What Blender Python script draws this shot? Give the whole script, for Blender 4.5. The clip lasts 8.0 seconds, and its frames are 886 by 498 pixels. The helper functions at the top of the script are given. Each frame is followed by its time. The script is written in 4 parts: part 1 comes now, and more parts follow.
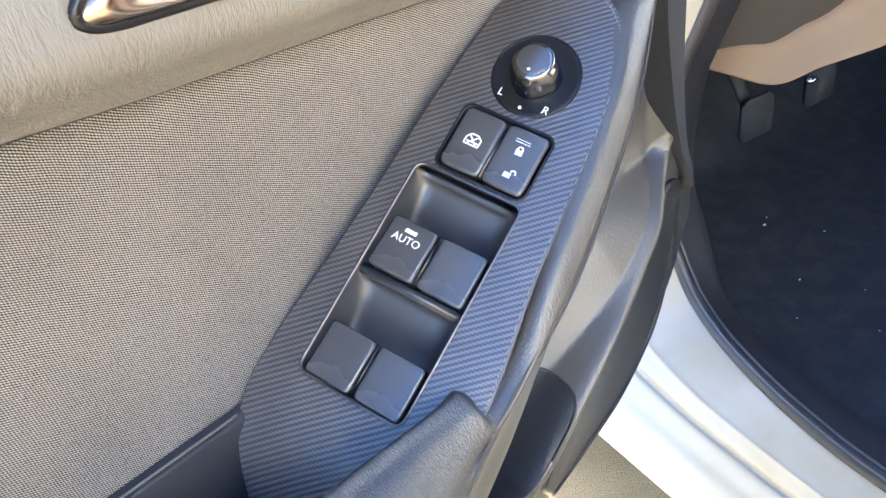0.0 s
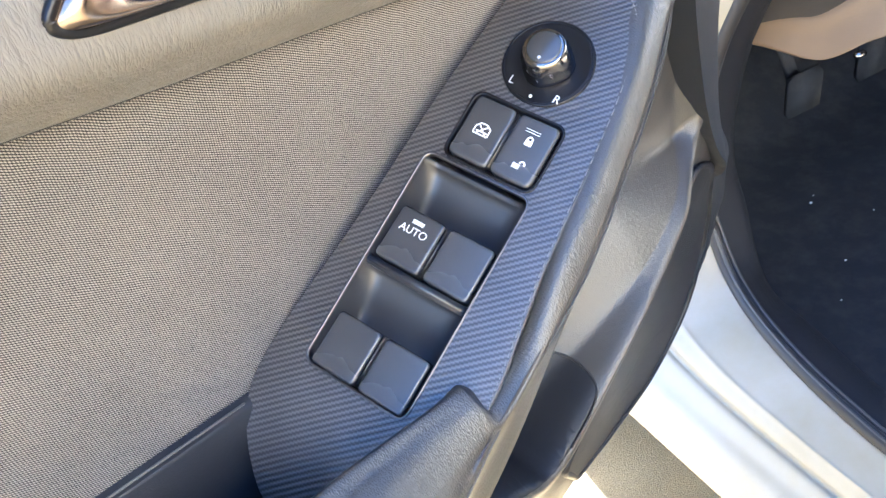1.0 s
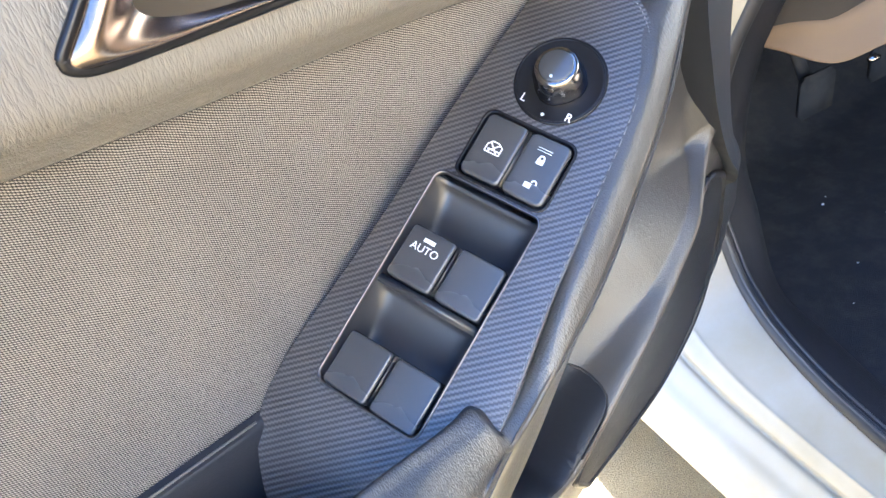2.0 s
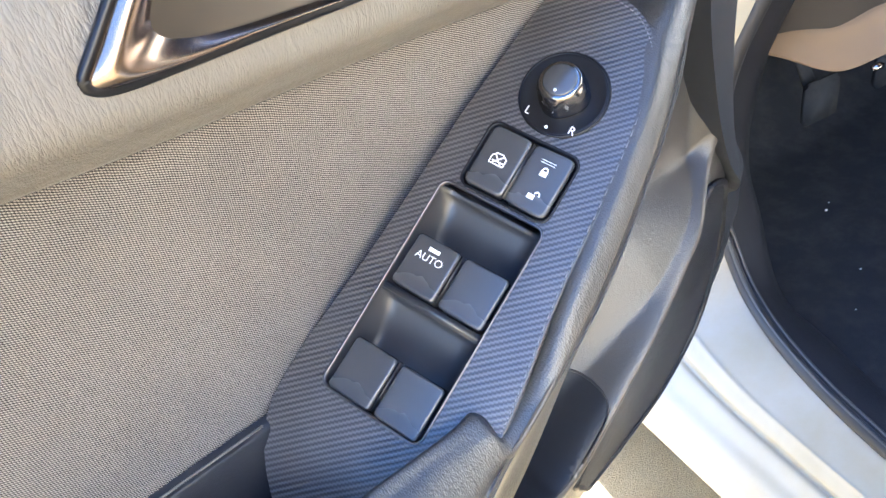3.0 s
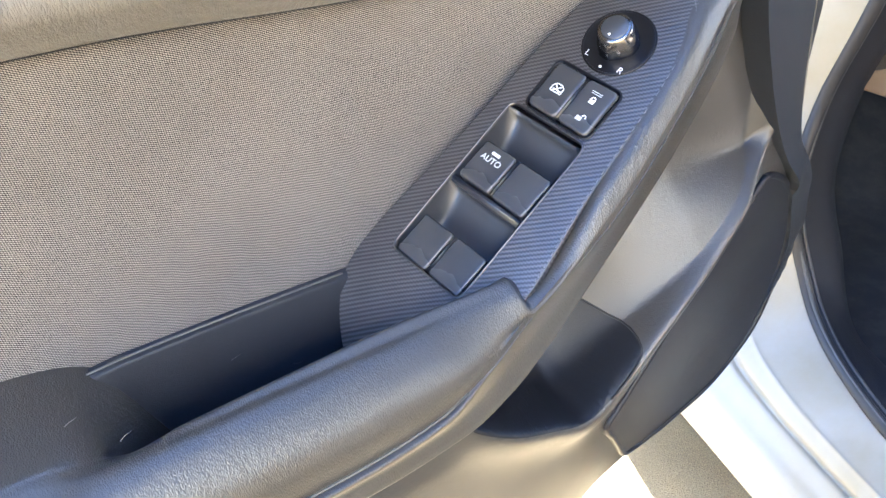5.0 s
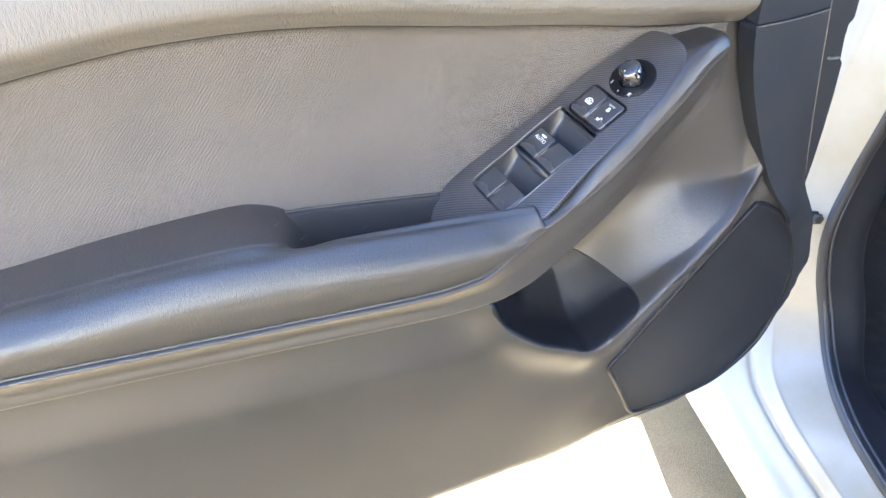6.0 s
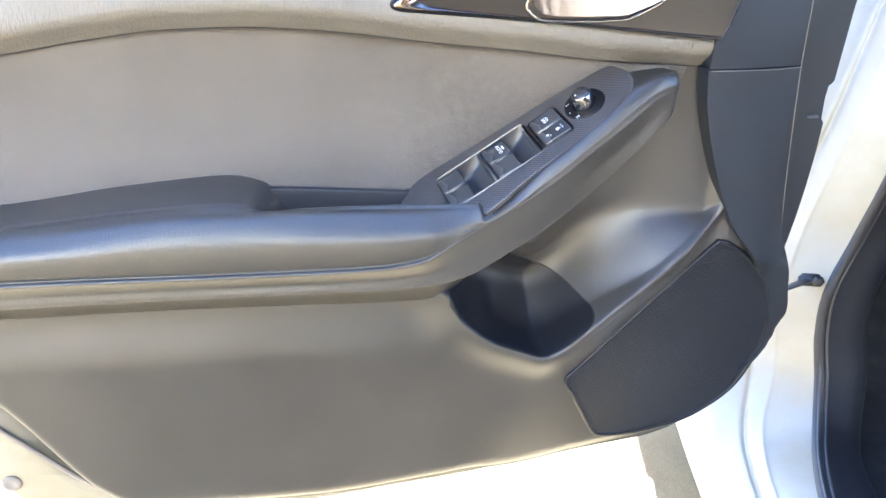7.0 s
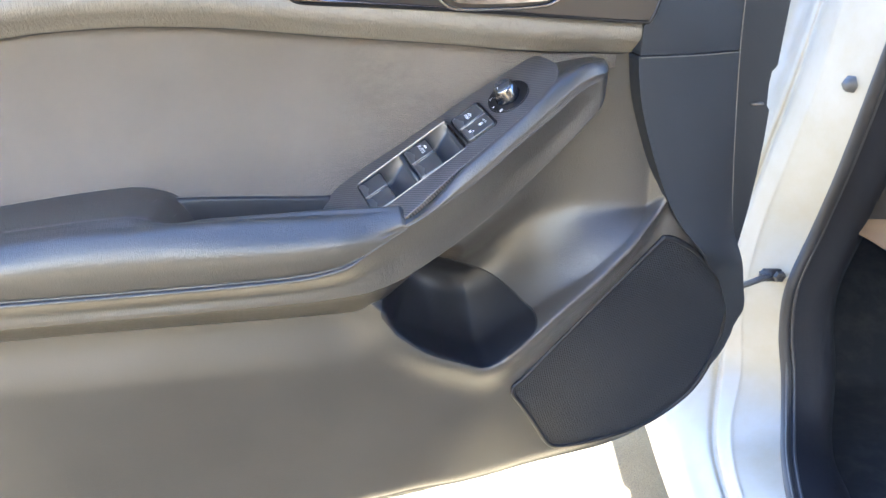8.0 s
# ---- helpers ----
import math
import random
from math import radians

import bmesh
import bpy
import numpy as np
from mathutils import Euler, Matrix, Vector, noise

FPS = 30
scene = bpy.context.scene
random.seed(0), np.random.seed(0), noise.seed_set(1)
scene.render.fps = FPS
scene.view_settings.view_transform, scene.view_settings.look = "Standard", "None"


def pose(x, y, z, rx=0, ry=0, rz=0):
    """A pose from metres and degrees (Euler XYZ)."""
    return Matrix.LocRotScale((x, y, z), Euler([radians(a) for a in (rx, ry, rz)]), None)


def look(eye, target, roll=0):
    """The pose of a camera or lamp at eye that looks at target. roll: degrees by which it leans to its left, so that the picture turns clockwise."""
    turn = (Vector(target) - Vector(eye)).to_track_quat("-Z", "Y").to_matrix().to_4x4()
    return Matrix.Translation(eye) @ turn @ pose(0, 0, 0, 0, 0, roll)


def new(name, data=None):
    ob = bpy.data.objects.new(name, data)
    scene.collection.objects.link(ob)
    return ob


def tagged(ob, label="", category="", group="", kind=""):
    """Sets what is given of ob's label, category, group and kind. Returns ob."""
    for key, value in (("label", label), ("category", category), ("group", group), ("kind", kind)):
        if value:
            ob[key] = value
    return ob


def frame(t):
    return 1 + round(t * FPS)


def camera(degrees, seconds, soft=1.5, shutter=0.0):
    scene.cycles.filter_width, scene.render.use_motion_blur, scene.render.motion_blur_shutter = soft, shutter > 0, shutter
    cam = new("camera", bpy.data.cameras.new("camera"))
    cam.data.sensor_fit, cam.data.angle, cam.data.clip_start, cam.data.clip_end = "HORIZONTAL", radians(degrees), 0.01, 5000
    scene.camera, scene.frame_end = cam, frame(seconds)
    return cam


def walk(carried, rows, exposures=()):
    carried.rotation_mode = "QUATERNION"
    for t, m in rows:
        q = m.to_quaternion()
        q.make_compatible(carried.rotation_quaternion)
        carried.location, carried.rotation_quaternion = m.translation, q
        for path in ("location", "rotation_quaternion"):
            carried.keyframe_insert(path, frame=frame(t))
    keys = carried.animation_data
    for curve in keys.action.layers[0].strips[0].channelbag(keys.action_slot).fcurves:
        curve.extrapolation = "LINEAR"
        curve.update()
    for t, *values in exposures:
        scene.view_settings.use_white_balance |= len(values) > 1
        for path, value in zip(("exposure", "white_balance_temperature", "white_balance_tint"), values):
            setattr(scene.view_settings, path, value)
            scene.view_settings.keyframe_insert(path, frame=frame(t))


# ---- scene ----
cam = camera(59.56, 8.0)

# seconds, place in metres, Euler angles in degrees
PATH = [
    (0.0, -0.2472, -0.2171, 0.9003, 56.29, 8.16, -47.37),
    (0.5, -0.2366, -0.2204, 0.9031, 55.29, 8.98, -44.98),
    (1.0, -0.2317, -0.2228, 0.9027, 54.61, 9.64, -44.31),
    (1.5, -0.2300, -0.2216, 0.9059, 54.38, 9.96, -44.03),
    (2.0, -0.2275, -0.2188, 0.9094, 54.39, 10.01, -43.76),
    (3.5, -0.2304, -0.2225, 0.9179, 54.61, 9.32, -42.35),
    (4.0, -0.2328, -0.2245, 0.9187, 55.26, 8.86, -40.33),
    (4.5, -0.2392, -0.2508, 0.9171, 56.63, 7.95, -36.68),
    (5.0, -0.2738, -0.3081, 0.9007, 58.76, 7.06, -32.16),
    (5.2, -0.3006, -0.3524, 0.9033, 59.60, 6.18, -29.44),
    (6.3, -0.3481, -0.5752, 0.9291, 66.06, 0.75, -16.94),
    (6.5, -0.3282, -0.5865, 0.9142, 67.09, -0.05, -15.31),
    (7.0, -0.2604, -0.6647, 0.8944, 69.67, -1.26, -10.41),
    (7.5, -0.2165, -0.6981, 0.8786, 71.40, -1.37, -7.51),
    (8.0, -0.2000, -0.6415, 0.8739, 70.80, 0.81, -11.91),
]
EXPOSURES = [(0.0, 3.83, 4730, 12), (5.0, 3.78, 4680, 13), (6.3, 3.80, 4450, 13), (7.0, 3.83, 4420, 12), (7.5, 3.75, 4410, 12), (8.0, 3.65, 4420, 12)]
walk(cam, [(t, pose(x, y, z, rx, ry, rz)) for t, x, y, z, rx, ry, rz in PATH], EXPOSURES)

# ---- light ----
# The car points along (0.264, 0.965); the sun stands ahead of it, high.
SUN_AZ, SUN_EL = radians(16.3), radians(46.0)      # clockwise from +y
world = bpy.data.worlds.new("sky")
world.use_nodes = True
scene.world = world
wn, wl = world.node_tree.nodes, world.node_tree.links
sky = wn.new("ShaderNodeTexSky")
sky.sky_type = "NISHITA"
sky.sun_disc = False
sky.sun_elevation, sky.sun_rotation = SUN_EL, SUN_AZ
sky.dust_density = 1.6
wl.new(sky.outputs["Color"], wn["Background"].inputs["Color"])
wn["Background"].inputs["Strength"].default_value = 0.085
sun_data = bpy.data.lights.new("sun", "SUN")
sun_data.energy, sun_data.angle, sun_data.color = 5.0, radians(0.53), (1.0, 0.93, 0.82)
sun = new("sun", sun_data)
to_sun = Vector((math.sin(SUN_AZ) * math.cos(SUN_EL), math.cos(SUN_AZ) * math.cos(SUN_EL), math.sin(SUN_EL)))
sun.matrix_world = look(to_sun * 20, (0, 0, 0))


# ---- materials ----
def material(name, base, rough=0.5, metal=0.0, spec=0.5, coat=0.0):
    m = bpy.data.materials.new(name)
    m.use_nodes = True
    b = m.node_tree.nodes["Principled BSDF"]
    b.inputs["Base Color"].default_value = (*base, 1)
    b.inputs["Roughness"].default_value = rough
    b.inputs["Metallic"].default_value = metal
    b.inputs["Specular IOR Level"].default_value = spec
    b.inputs["Coat Weight"].default_value = coat
    b.inputs["Coat Roughness"].default_value = 0.08
    return m, m.node_tree.nodes, m.node_tree.links, b


def node(nodes, kind, **values):
    n = nodes.new(kind)
    for key, value in values.items():
        n.inputs[key].default_value = value
    return n


def coords(nodes, links, scale=(1, 1, 1), turn=(0, 0, 0)):
    tc, mp = nodes.new("ShaderNodeTexCoord"), nodes.new("ShaderNodeMapping")
    mp.inputs["Scale"].default_value = scale
    mp.inputs["Rotation"].default_value = turn
    links.new(tc.outputs["Object"], mp.inputs["Vector"])
    return mp.outputs["Vector"]


def mixed(nodes, links, fac, a, b):
    """A colour between a and b, by a socket."""
    mx = nodes.new("ShaderNodeMix")
    mx.data_type = "RGBA"
    mx.inputs["A"].default_value, mx.inputs["B"].default_value = (*a, 1), (*b, 1)
    links.new(fac, mx.inputs["Factor"])
    return mx.outputs["Result"]


def bumped(nodes, links, b, height, strength, distance, under=None):
    bp = node(nodes, "ShaderNodeBump", Strength=strength, Distance=distance)
    links.new(height, bp.inputs["Height"])
    if under:
        links.new(under, bp.inputs["Normal"])
    links.new(bp.outputs["Normal"], b.inputs["Normal"])
    return bp.outputs["Normal"]


def ramp(nodes, links, fac, lo, hi):
    mr = node(nodes, "ShaderNodeMapRange", **{"From Min": lo, "From Max": hi})
    links.new(fac, mr.inputs["Value"])
    return mr.outputs["Result"]


def math_node(nodes, links, op, a, b=None):
    n = nodes.new("ShaderNodeMath")
    n.operation = op
    for i, v in enumerate((a, b)):
        if v is None:
            continue
        if isinstance(v, (int, float)):
            n.inputs[i].default_value = v
        else:
            links.new(v, n.inputs[i])
    return n.outputs[0]


def grained(name, base, rough, grain=900, stretch=(1, 1, 1), depth=0.0004, strength=0.35, vary=0.12, spec=0.5, cells=0.5):
    """Moulded or leather-like skin: fine pebbled grain, slow change of tone and gloss."""
    m, n, l, b = material(name, base, rough, spec=spec)
    v = coords(n, l, stretch)
    vor = node(n, "ShaderNodeTexVoronoi", Scale=grain)
    vor.feature = "DISTANCE_TO_EDGE"
    l.new(v, vor.inputs["Vector"])
    fine = node(n, "ShaderNodeTexNoise", Scale=grain * 0.5, Detail=4.0)
    l.new(v, fine.inputs["Vector"])
    slow = node(n, "ShaderNodeTexNoise", Scale=9.0, Detail=5.0)
    l.new(coords(n, l), slow.inputs["Vector"])
    lo, hi = [c * (1 - vary) for c in base], [c * (1 + vary) for c in base]
    l.new(mixed(n, l, ramp(n, l, slow.outputs["Fac"], 0.3, 0.7), lo, hi), b.inputs["Base Color"])
    l.new(math_node(n, l, "ADD", math_node(n, l, "MULTIPLY", slow.outputs["Fac"], 0.08), rough - 0.04), b.inputs["Roughness"])
    h = math_node(n, l, "ADD", math_node(n, l, "MULTIPLY", ramp(n, l, vor.outputs["Distance"], 0.0, 0.3), cells), math_node(n, l, "MULTIPLY", fine.outputs["Fac"], 1.5))
    bumped(n, l, b, h, strength, depth)
    return m


def cloth_material():
    """Tight knitted cloth with fine slanted ribs."""
    m, n, l, b = material("seat_cloth", (0.13, 0.125, 0.12), 0.9, spec=0.2)
    v = coords(n, l)
    sep = n.new("ShaderNodeSeparateXYZ")
    l.new(v, sep.inputs["Vector"])
    across = math_node(n, l, "ADD", math_node(n, l, "MULTIPLY", sep.outputs["X"], 0.485), math_node(n, l, "MULTIPLY", sep.outputs["Z"], 0.875))
    along = math_node(n, l, "SUBTRACT", math_node(n, l, "MULTIPLY", sep.outputs["X"], 0.875), math_node(n, l, "MULTIPLY", sep.outputs["Z"], 0.485))
    wander = node(n, "ShaderNodeTexNoise", Scale=45.0, Detail=3.0)
    l.new(v, wander.inputs["Vector"])
    across = math_node(n, l, "ADD", across, math_node(n, l, "MULTIPLY", wander.outputs["Fac"], 0.0022))
    rib = math_node(n, l, "SINE", math_node(n, l, "MULTIPLY", across, 8000.0))
    stitch = math_node(n, l, "SINE", math_node(n, l, "ADD", math_node(n, l, "MULTIPLY", along, 6200.0), math_node(n, l, "MULTIPLY", across, 4000.0)))
    weave = math_node(n, l, "MULTIPLY", math_node(n, l, "ADD", rib, 1.0), math_node(n, l, "ADD", math_node(n, l, "MULTIPLY", stitch, 0.35), 0.7))
    slow = node(n, "ShaderNodeTexNoise", Scale=14.0, Detail=6.0)
    l.new(v, slow.inputs["Vector"])
    fuzz = node(n, "ShaderNodeTexNoise", Scale=1500.0, Detail=3.0)
    l.new(v, fuzz.inputs["Vector"])
    tone = math_node(n, l, "ADD", math_node(n, l, "MULTIPLY", weave, 0.42), math_node(n, l, "ADD", math_node(n, l, "MULTIPLY", slow.outputs["Fac"], 0.14), math_node(n, l, "MULTIPLY", fuzz.outputs["Fac"], 0.4)))
    l.new(mixed(n, l, ramp(n, l, tone, 0.36, 0.82), (0.010, 0.0095, 0.009), (0.325, 0.298, 0.268)), b.inputs["Base Color"])
    b.inputs["Sheen Weight"].default_value = 0.25
    bumped(n, l, b, math_node(n, l, "ADD", weave, fuzz.outputs["Fac"]), 0.5, 0.0003)
    return m


def film_material():
    """Dark film with slanted twill ribs, as on the switch panel; its x, y lie in the panel."""
    m, n, l, b = material("ribbed_film", (0.06, 0.06, 0.064), 0.34, spec=1.0)
    v = coords(n, l)
    sep = n.new("ShaderNodeSeparateXYZ")
    l.new(v, sep.inputs["Vector"])
    across0 = math_node(n, l, "SUBTRACT", math_node(n, l, "MULTIPLY", sep.outputs["Y"], 0.73), math_node(n, l, "MULTIPLY", sep.outputs["X"], 0.68))
    along = math_node(n, l, "ADD", math_node(n, l, "MULTIPLY", sep.outputs["X"], 0.73), math_node(n, l, "MULTIPLY", sep.outputs["Y"], 0.68))
    saw = math_node(n, l, "FRACT", math_node(n, l, "MULTIPLY", along, 620.0))
    across = math_node(n, l, "ADD", across0, math_node(n, l, "MULTIPLY", saw, 0.00055))
    rib = math_node(n, l, "DIVIDE", math_node(n, l, "PINGPONG", across, 0.00105), 0.00105)
    thread = math_node(n, l, "MULTIPLY", saw, 0.0008)
    slow = node(n, "ShaderNodeTexNoise", Scale=60.0, Detail=4.0)
    l.new(v, slow.inputs["Vector"])
    tone = math_node(n, l, "ADD", math_node(n, l, "MULTIPLY", rib, 0.8), math_node(n, l, "MULTIPLY", slow.outputs["Fac"], 0.3))
    l.new(mixed(n, l, ramp(n, l, tone, 0.25, 0.95), (0.005, 0.005, 0.005), (0.120, 0.113, 0.111)), b.inputs["Base Color"])
    h = math_node(n, l, "ADD", rib, math_node(n, l, "MULTIPLY", thread, 250.0))
    bumped(n, l, b, h, 0.36, 0.0004)
    return m


def grille_material():
    """Dark plastic with rows of small round holes."""
    m, n, l, b = material("speaker_mesh", (0.03, 0.03, 0.033), 0.45, spec=0.4)
    v = coords(n, l)
    sep = n.new("ShaderNodeSeparateXYZ")
    l.new(v, sep.inputs["Vector"])
    step = 0.0030
    along = math_node(n, l, "ADD", math_node(n, l, "MULTIPLY", sep.outputs["X"], 0.73), math_node(n, l, "MULTIPLY", sep.outputs["Z"], 0.685))
    across = math_node(n, l, "SUBTRACT", math_node(n, l, "MULTIPLY", sep.outputs["X"], 0.685), math_node(n, l, "MULTIPLY", sep.outputs["Z"], 0.73))
    px = math_node(n, l, "PINGPONG", along, step / 2)
    pz = math_node(n, l, "PINGPONG", across, step / 2)
    sx = math_node(n, l, "SUBTRACT", px, step / 4)
    sz = math_node(n, l, "SUBTRACT", pz, step / 4)
    prod = math_node(n, l, "MULTIPLY", math_node(n, l, "DIVIDE", sx, step / 4), math_node(n, l, "DIVIDE", sz, step / 4))
    hole = ramp(n, l, prod, -0.15, 0.20)
    l.new(mixed(n, l, hole, (0.026, 0.031, 0.044), (0.0008, 0.0008, 0.001)), b.inputs["Base Color"])
    inv = math_node(n, l, "SUBTRACT", 1.0, hole)
    bumped(n, l, b, inv, 1.0, 0.0009)
    return m


def asphalt_material():
    m, n, l, b = material("asphalt", (0.2, 0.18, 0.15), 0.9, spec=0.3)
    v = coords(n, l)
    vor = node(n, "ShaderNodeTexVoronoi", Scale=620.0)
    l.new(v, vor.inputs["Vector"])
    fine = node(n, "ShaderNodeTexNoise", Scale=480.0, Detail=6.0)
    l.new(v, fine.inputs["Vector"])
    slow = node(n, "ShaderNodeTexNoise", Scale=7.0, Detail=6.0)
    l.new(v, slow.inputs["Vector"])
    tone = math_node(n, l, "ADD", math_node(n, l, "MULTIPLY", fine.outputs["Fac"], 0.6), math_node(n, l, "MULTIPLY", slow.outputs["Fac"], 0.5))
    col = mixed(n, l, ramp(n, l, tone, 0.35, 0.75), (0.31, 0.208, 0.084), (0.54, 0.385, 0.170))
    mx = n.new("ShaderNodeMix")
    mx.data_type, mx.blend_type = "RGBA", "MULTIPLY"
    mx.inputs["Factor"].default_value = 0.35
    l.new(col, mx.inputs["A"])
    bw = n.new("ShaderNodeRGBToBW")
    l.new(vor.outputs["Color"], bw.inputs["Color"])
    l.new(bw.outputs["Val"], mx.inputs["B"])
    l.new(mx.outputs["Result"], b.inputs["Base Color"])
    bumped(n, l, b, math_node(n, l, "ADD", vor.outputs["Distance"], fine.outputs["Fac"]), 0.7, 0.002)
    return m


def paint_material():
    m, n, l, b = material("white_paint", (0.41, 0.395, 0.35), 0.35, coat=0.15)
    v = coords(n, l)
    slow = node(n, "ShaderNodeTexNoise", Scale=12.0, Detail=7.0, Roughness=0.65)
    l.new(v, slow.inputs["Vector"])
    l.new(mixed(n, l, ramp(n, l, slow.outputs["Fac"], 0.35, 0.75), (0.300, 0.280, 0.229), (0.262, 0.232, 0.157)), b.inputs["Base Color"])
    l.new(ramp(n, l, slow.outputs["Fac"], -0.3, 1.6), b.inputs["Roughness"])
    return m


def carpet_material():
    m, n, l, b = material("carpet", (0.012, 0.013, 0.016), 0.95, spec=0.1)
    v = coords(n, l)
    tuft = node(n, "ShaderNodeTexNoise", Scale=700.0, Detail=4.0)
    l.new(v, tuft.inputs["Vector"])
    dust = node(n, "ShaderNodeTexNoise", Scale=25.0, Detail=8.0, Roughness=0.7)
    l.new(v, dust.inputs["Vector"])
    l.new(mixed(n, l, ramp(n, l, dust.outputs["Fac"], 0.45, 0.8), (0.032, 0.036, 0.044), (0.062, 0.062, 0.064)), b.inputs["Base Color"])
    bumped(n, l, b, tuft.outputs["Fac"], 0.8, 0.002)
    return m


VINYL = grained("grained_vinyl", (0.164, 0.152, 0.129), 0.42, 520, (2.0, 1, 0.50), 0.0010, 0.55, cells=0.2)
LEATHER = grained("grained_leather", (0.048, 0.045, 0.040), 0.34, 620, (1.9, 1, 0.55), 0.0006, 0.32, spec=0.82)
PLASTIC = grained("moulded_plastic", (0.047, 0.045, 0.043), 0.31, 850, (1, 1, 1), 0.0004, 0.30, spec=0.65)
DARK_PLASTIC = grained("dark_moulded_plastic", (0.022, 0.025, 0.031), 0.48, 1100, (1, 1, 1), 0.0003, 0.3, spec=0.32)
# the bottle pocket's shade is put into this darker colour; the grille rim shares it
DARKENED_PLASTIC = grained("darkened_plastic", (0.011, 0.012, 0.016), 0.38, 1100, (1, 1, 1), 0.0003, 0.2, spec=0.32)
CUP_PLASTIC = grained("cup_plastic", (0.032, 0.034, 0.040), 0.38, 1100, (1, 1, 1), 0.0003, 0.25)
CLOTH, FILM, MESH, ASPHALT, PAINT, CARPET = cloth_material(), film_material(), grille_material(), asphalt_material(), paint_material(), carpet_material()
SWITCH = grained("switch_plastic", (0.036, 0.037, 0.041), 0.36, 2200, (1, 1, 1), 0.0001, 0.15, spec=0.8)
SWITCH_TOP = grained("smooth_switch_plastic", (0.046, 0.047, 0.050), 0.27, 2600, (1, 1, 1), 0.00006, 0.12, spec=1.0)
GLOSS = material("gloss_black", (0.008, 0.008, 0.009), 0.28, spec=0.35)[0]
PIANO = material("smoked_metal", (0.125, 0.115, 0.10), 0.28, metal=0.9)[0]
CHROME = material("chrome", (0.42, 0.385, 0.345), 0.2, metal=1.0)[0]
WARM_CHROME = material("warm_chrome", (0.33, 0.265, 0.215), 0.24, metal=1.0)[0]
DARK_CHROME = material("dark_chrome", (0.17, 0.165, 0.165), 0.3, metal=1.0)[0]
SMOKED = material("smoked_chrome", (0.27, 0.255, 0.245), 0.17, metal=1.0)[0]
RUBBER = grained("rubber", (0.018, 0.018, 0.02), 0.55, 1500, (1, 1, 1), 0.0003, 0.2)
WHITE_INK = material("white_ink", (0.85, 0.85, 0.85), 0.5)[0]
STEEL = grained("worn_steel", (0.075, 0.075, 0.074), 0.4, 900, (1, 1, 1), 0.0005, 0.3)
THREAD = material("grey_thread", (0.19, 0.18, 0.175), 0.7)[0]
KICK = grained("kick_plastic", (0.012, 0.013, 0.017), 0.6, 900, (1, 1, 1), 0.0004, 0.3, spec=0.2)
COVER = grained("hinge_cover_plastic", (0.020, 0.023, 0.029), 0.5, 900, (1, 1, 1), 0.0004, 0.3, spec=0.3)
LIP = grained("grey_rubber_lip", (0.13, 0.125, 0.115), 0.5, 1500, (1, 1, 1), 0.0003, 0.2)
SEAL_LIP = grained("dark_seal_lip", (0.045, 0.045, 0.046), 0.42, 1500, (1, 1, 1), 0.0003, 0.2)
PALE_RUBBER = grained("pale_rubber", (0.22, 0.20, 0.185), 0.55, 1500, (1, 1, 1), 0.0003, 0.2)
DARK_STEEL = grained("dark_steel", (0.028, 0.028, 0.03), 0.42, 900, (1, 1, 1), 0.0005, 0.3)
DASH_TOP = grained("dark_dash_plastic", (0.017, 0.014, 0.012), 0.6, 900, (1, 1, 1), 0.0004, 0.4)
DASH = grained("dash_plastic", (0.14, 0.095, 0.052), 0.55, 900, (1, 1, 1), 0.0004, 0.4)


# ---- tools for meshes ----
def smooth(x, xs, ys):
    """A smooth monotone curve through the knots (xs, ys)."""
    xs, ys, x = np.asarray(xs, float), np.asarray(ys, float), np.asarray(x, float)
    h, d = np.diff(xs), np.diff(ys) / np.diff(xs)
    m = np.zeros(len(xs))
    m[0], m[-1] = d[0], d[-1]
    for k in range(1, len(xs) - 1):
        if d[k - 1] * d[k] > 0:
            w1, w2 = 2 * h[k] + h[k - 1], h[k] + 2 * h[k - 1]
            m[k] = (w1 + w2) / (w1 / d[k - 1] + w2 / d[k])
    i = np.clip(np.searchsorted(xs, x) - 1, 0, len(h) - 1)
    t = np.clip((x - xs[i]) / h[i], 0, 1)
    return (2 * t**3 - 3 * t**2 + 1) * ys[i] + (t**3 - 2 * t**2 + t) * h[i] * m[i] + (-2 * t**3 + 3 * t**2) * ys[i + 1] + (t**3 - t**2) * h[i] * m[i + 1]


def spline(points, n, closed=False):
    """n points on a Catmull-Rom curve through the points."""
    p = np.asarray(points, float)
    k = len(p)
    out = []
    spans = k if closed else k - 1
    for s in np.linspace(0, spans, n, endpoint=not closed):
        i = min(int(s), spans - 1)
        t = s - i
        g = [(i + j) % k if closed else min(max(i + j, 0), k - 1) for j in (-1, 0, 1, 2)]
        a, b, c, d = p[g]
        out.append(0.5 * (2 * b + (c - a) * t + (2 * a - 5 * b + 4 * c - d) * t * t + (3 * b - a - 3 * c + d) * t**3))
    return np.array(out)


def step(a, b, x):
    t = np.clip((np.asarray(x, float) - a) / (b - a), 0, 1)
    return t * t * (3 - 2 * t)


def part(name, bm, mat, parent, label="", flat=False, m=None):
    if not bm.faces.layers.int.get("sheet"):
        bmesh.ops.recalc_face_normals(bm, faces=bm.faces)
    me = bpy.data.meshes.new(name)
    if not flat:
        for f in bm.faces:
            f.smooth = True
    bm.to_mesh(me)
    bm.free()
    me.materials.append(mat)
    ob = new(name, me)
    ob.parent = parent
    if m is not None:
        ob.matrix_basis = m
    if label:
        ob["label"] = label
    return ob


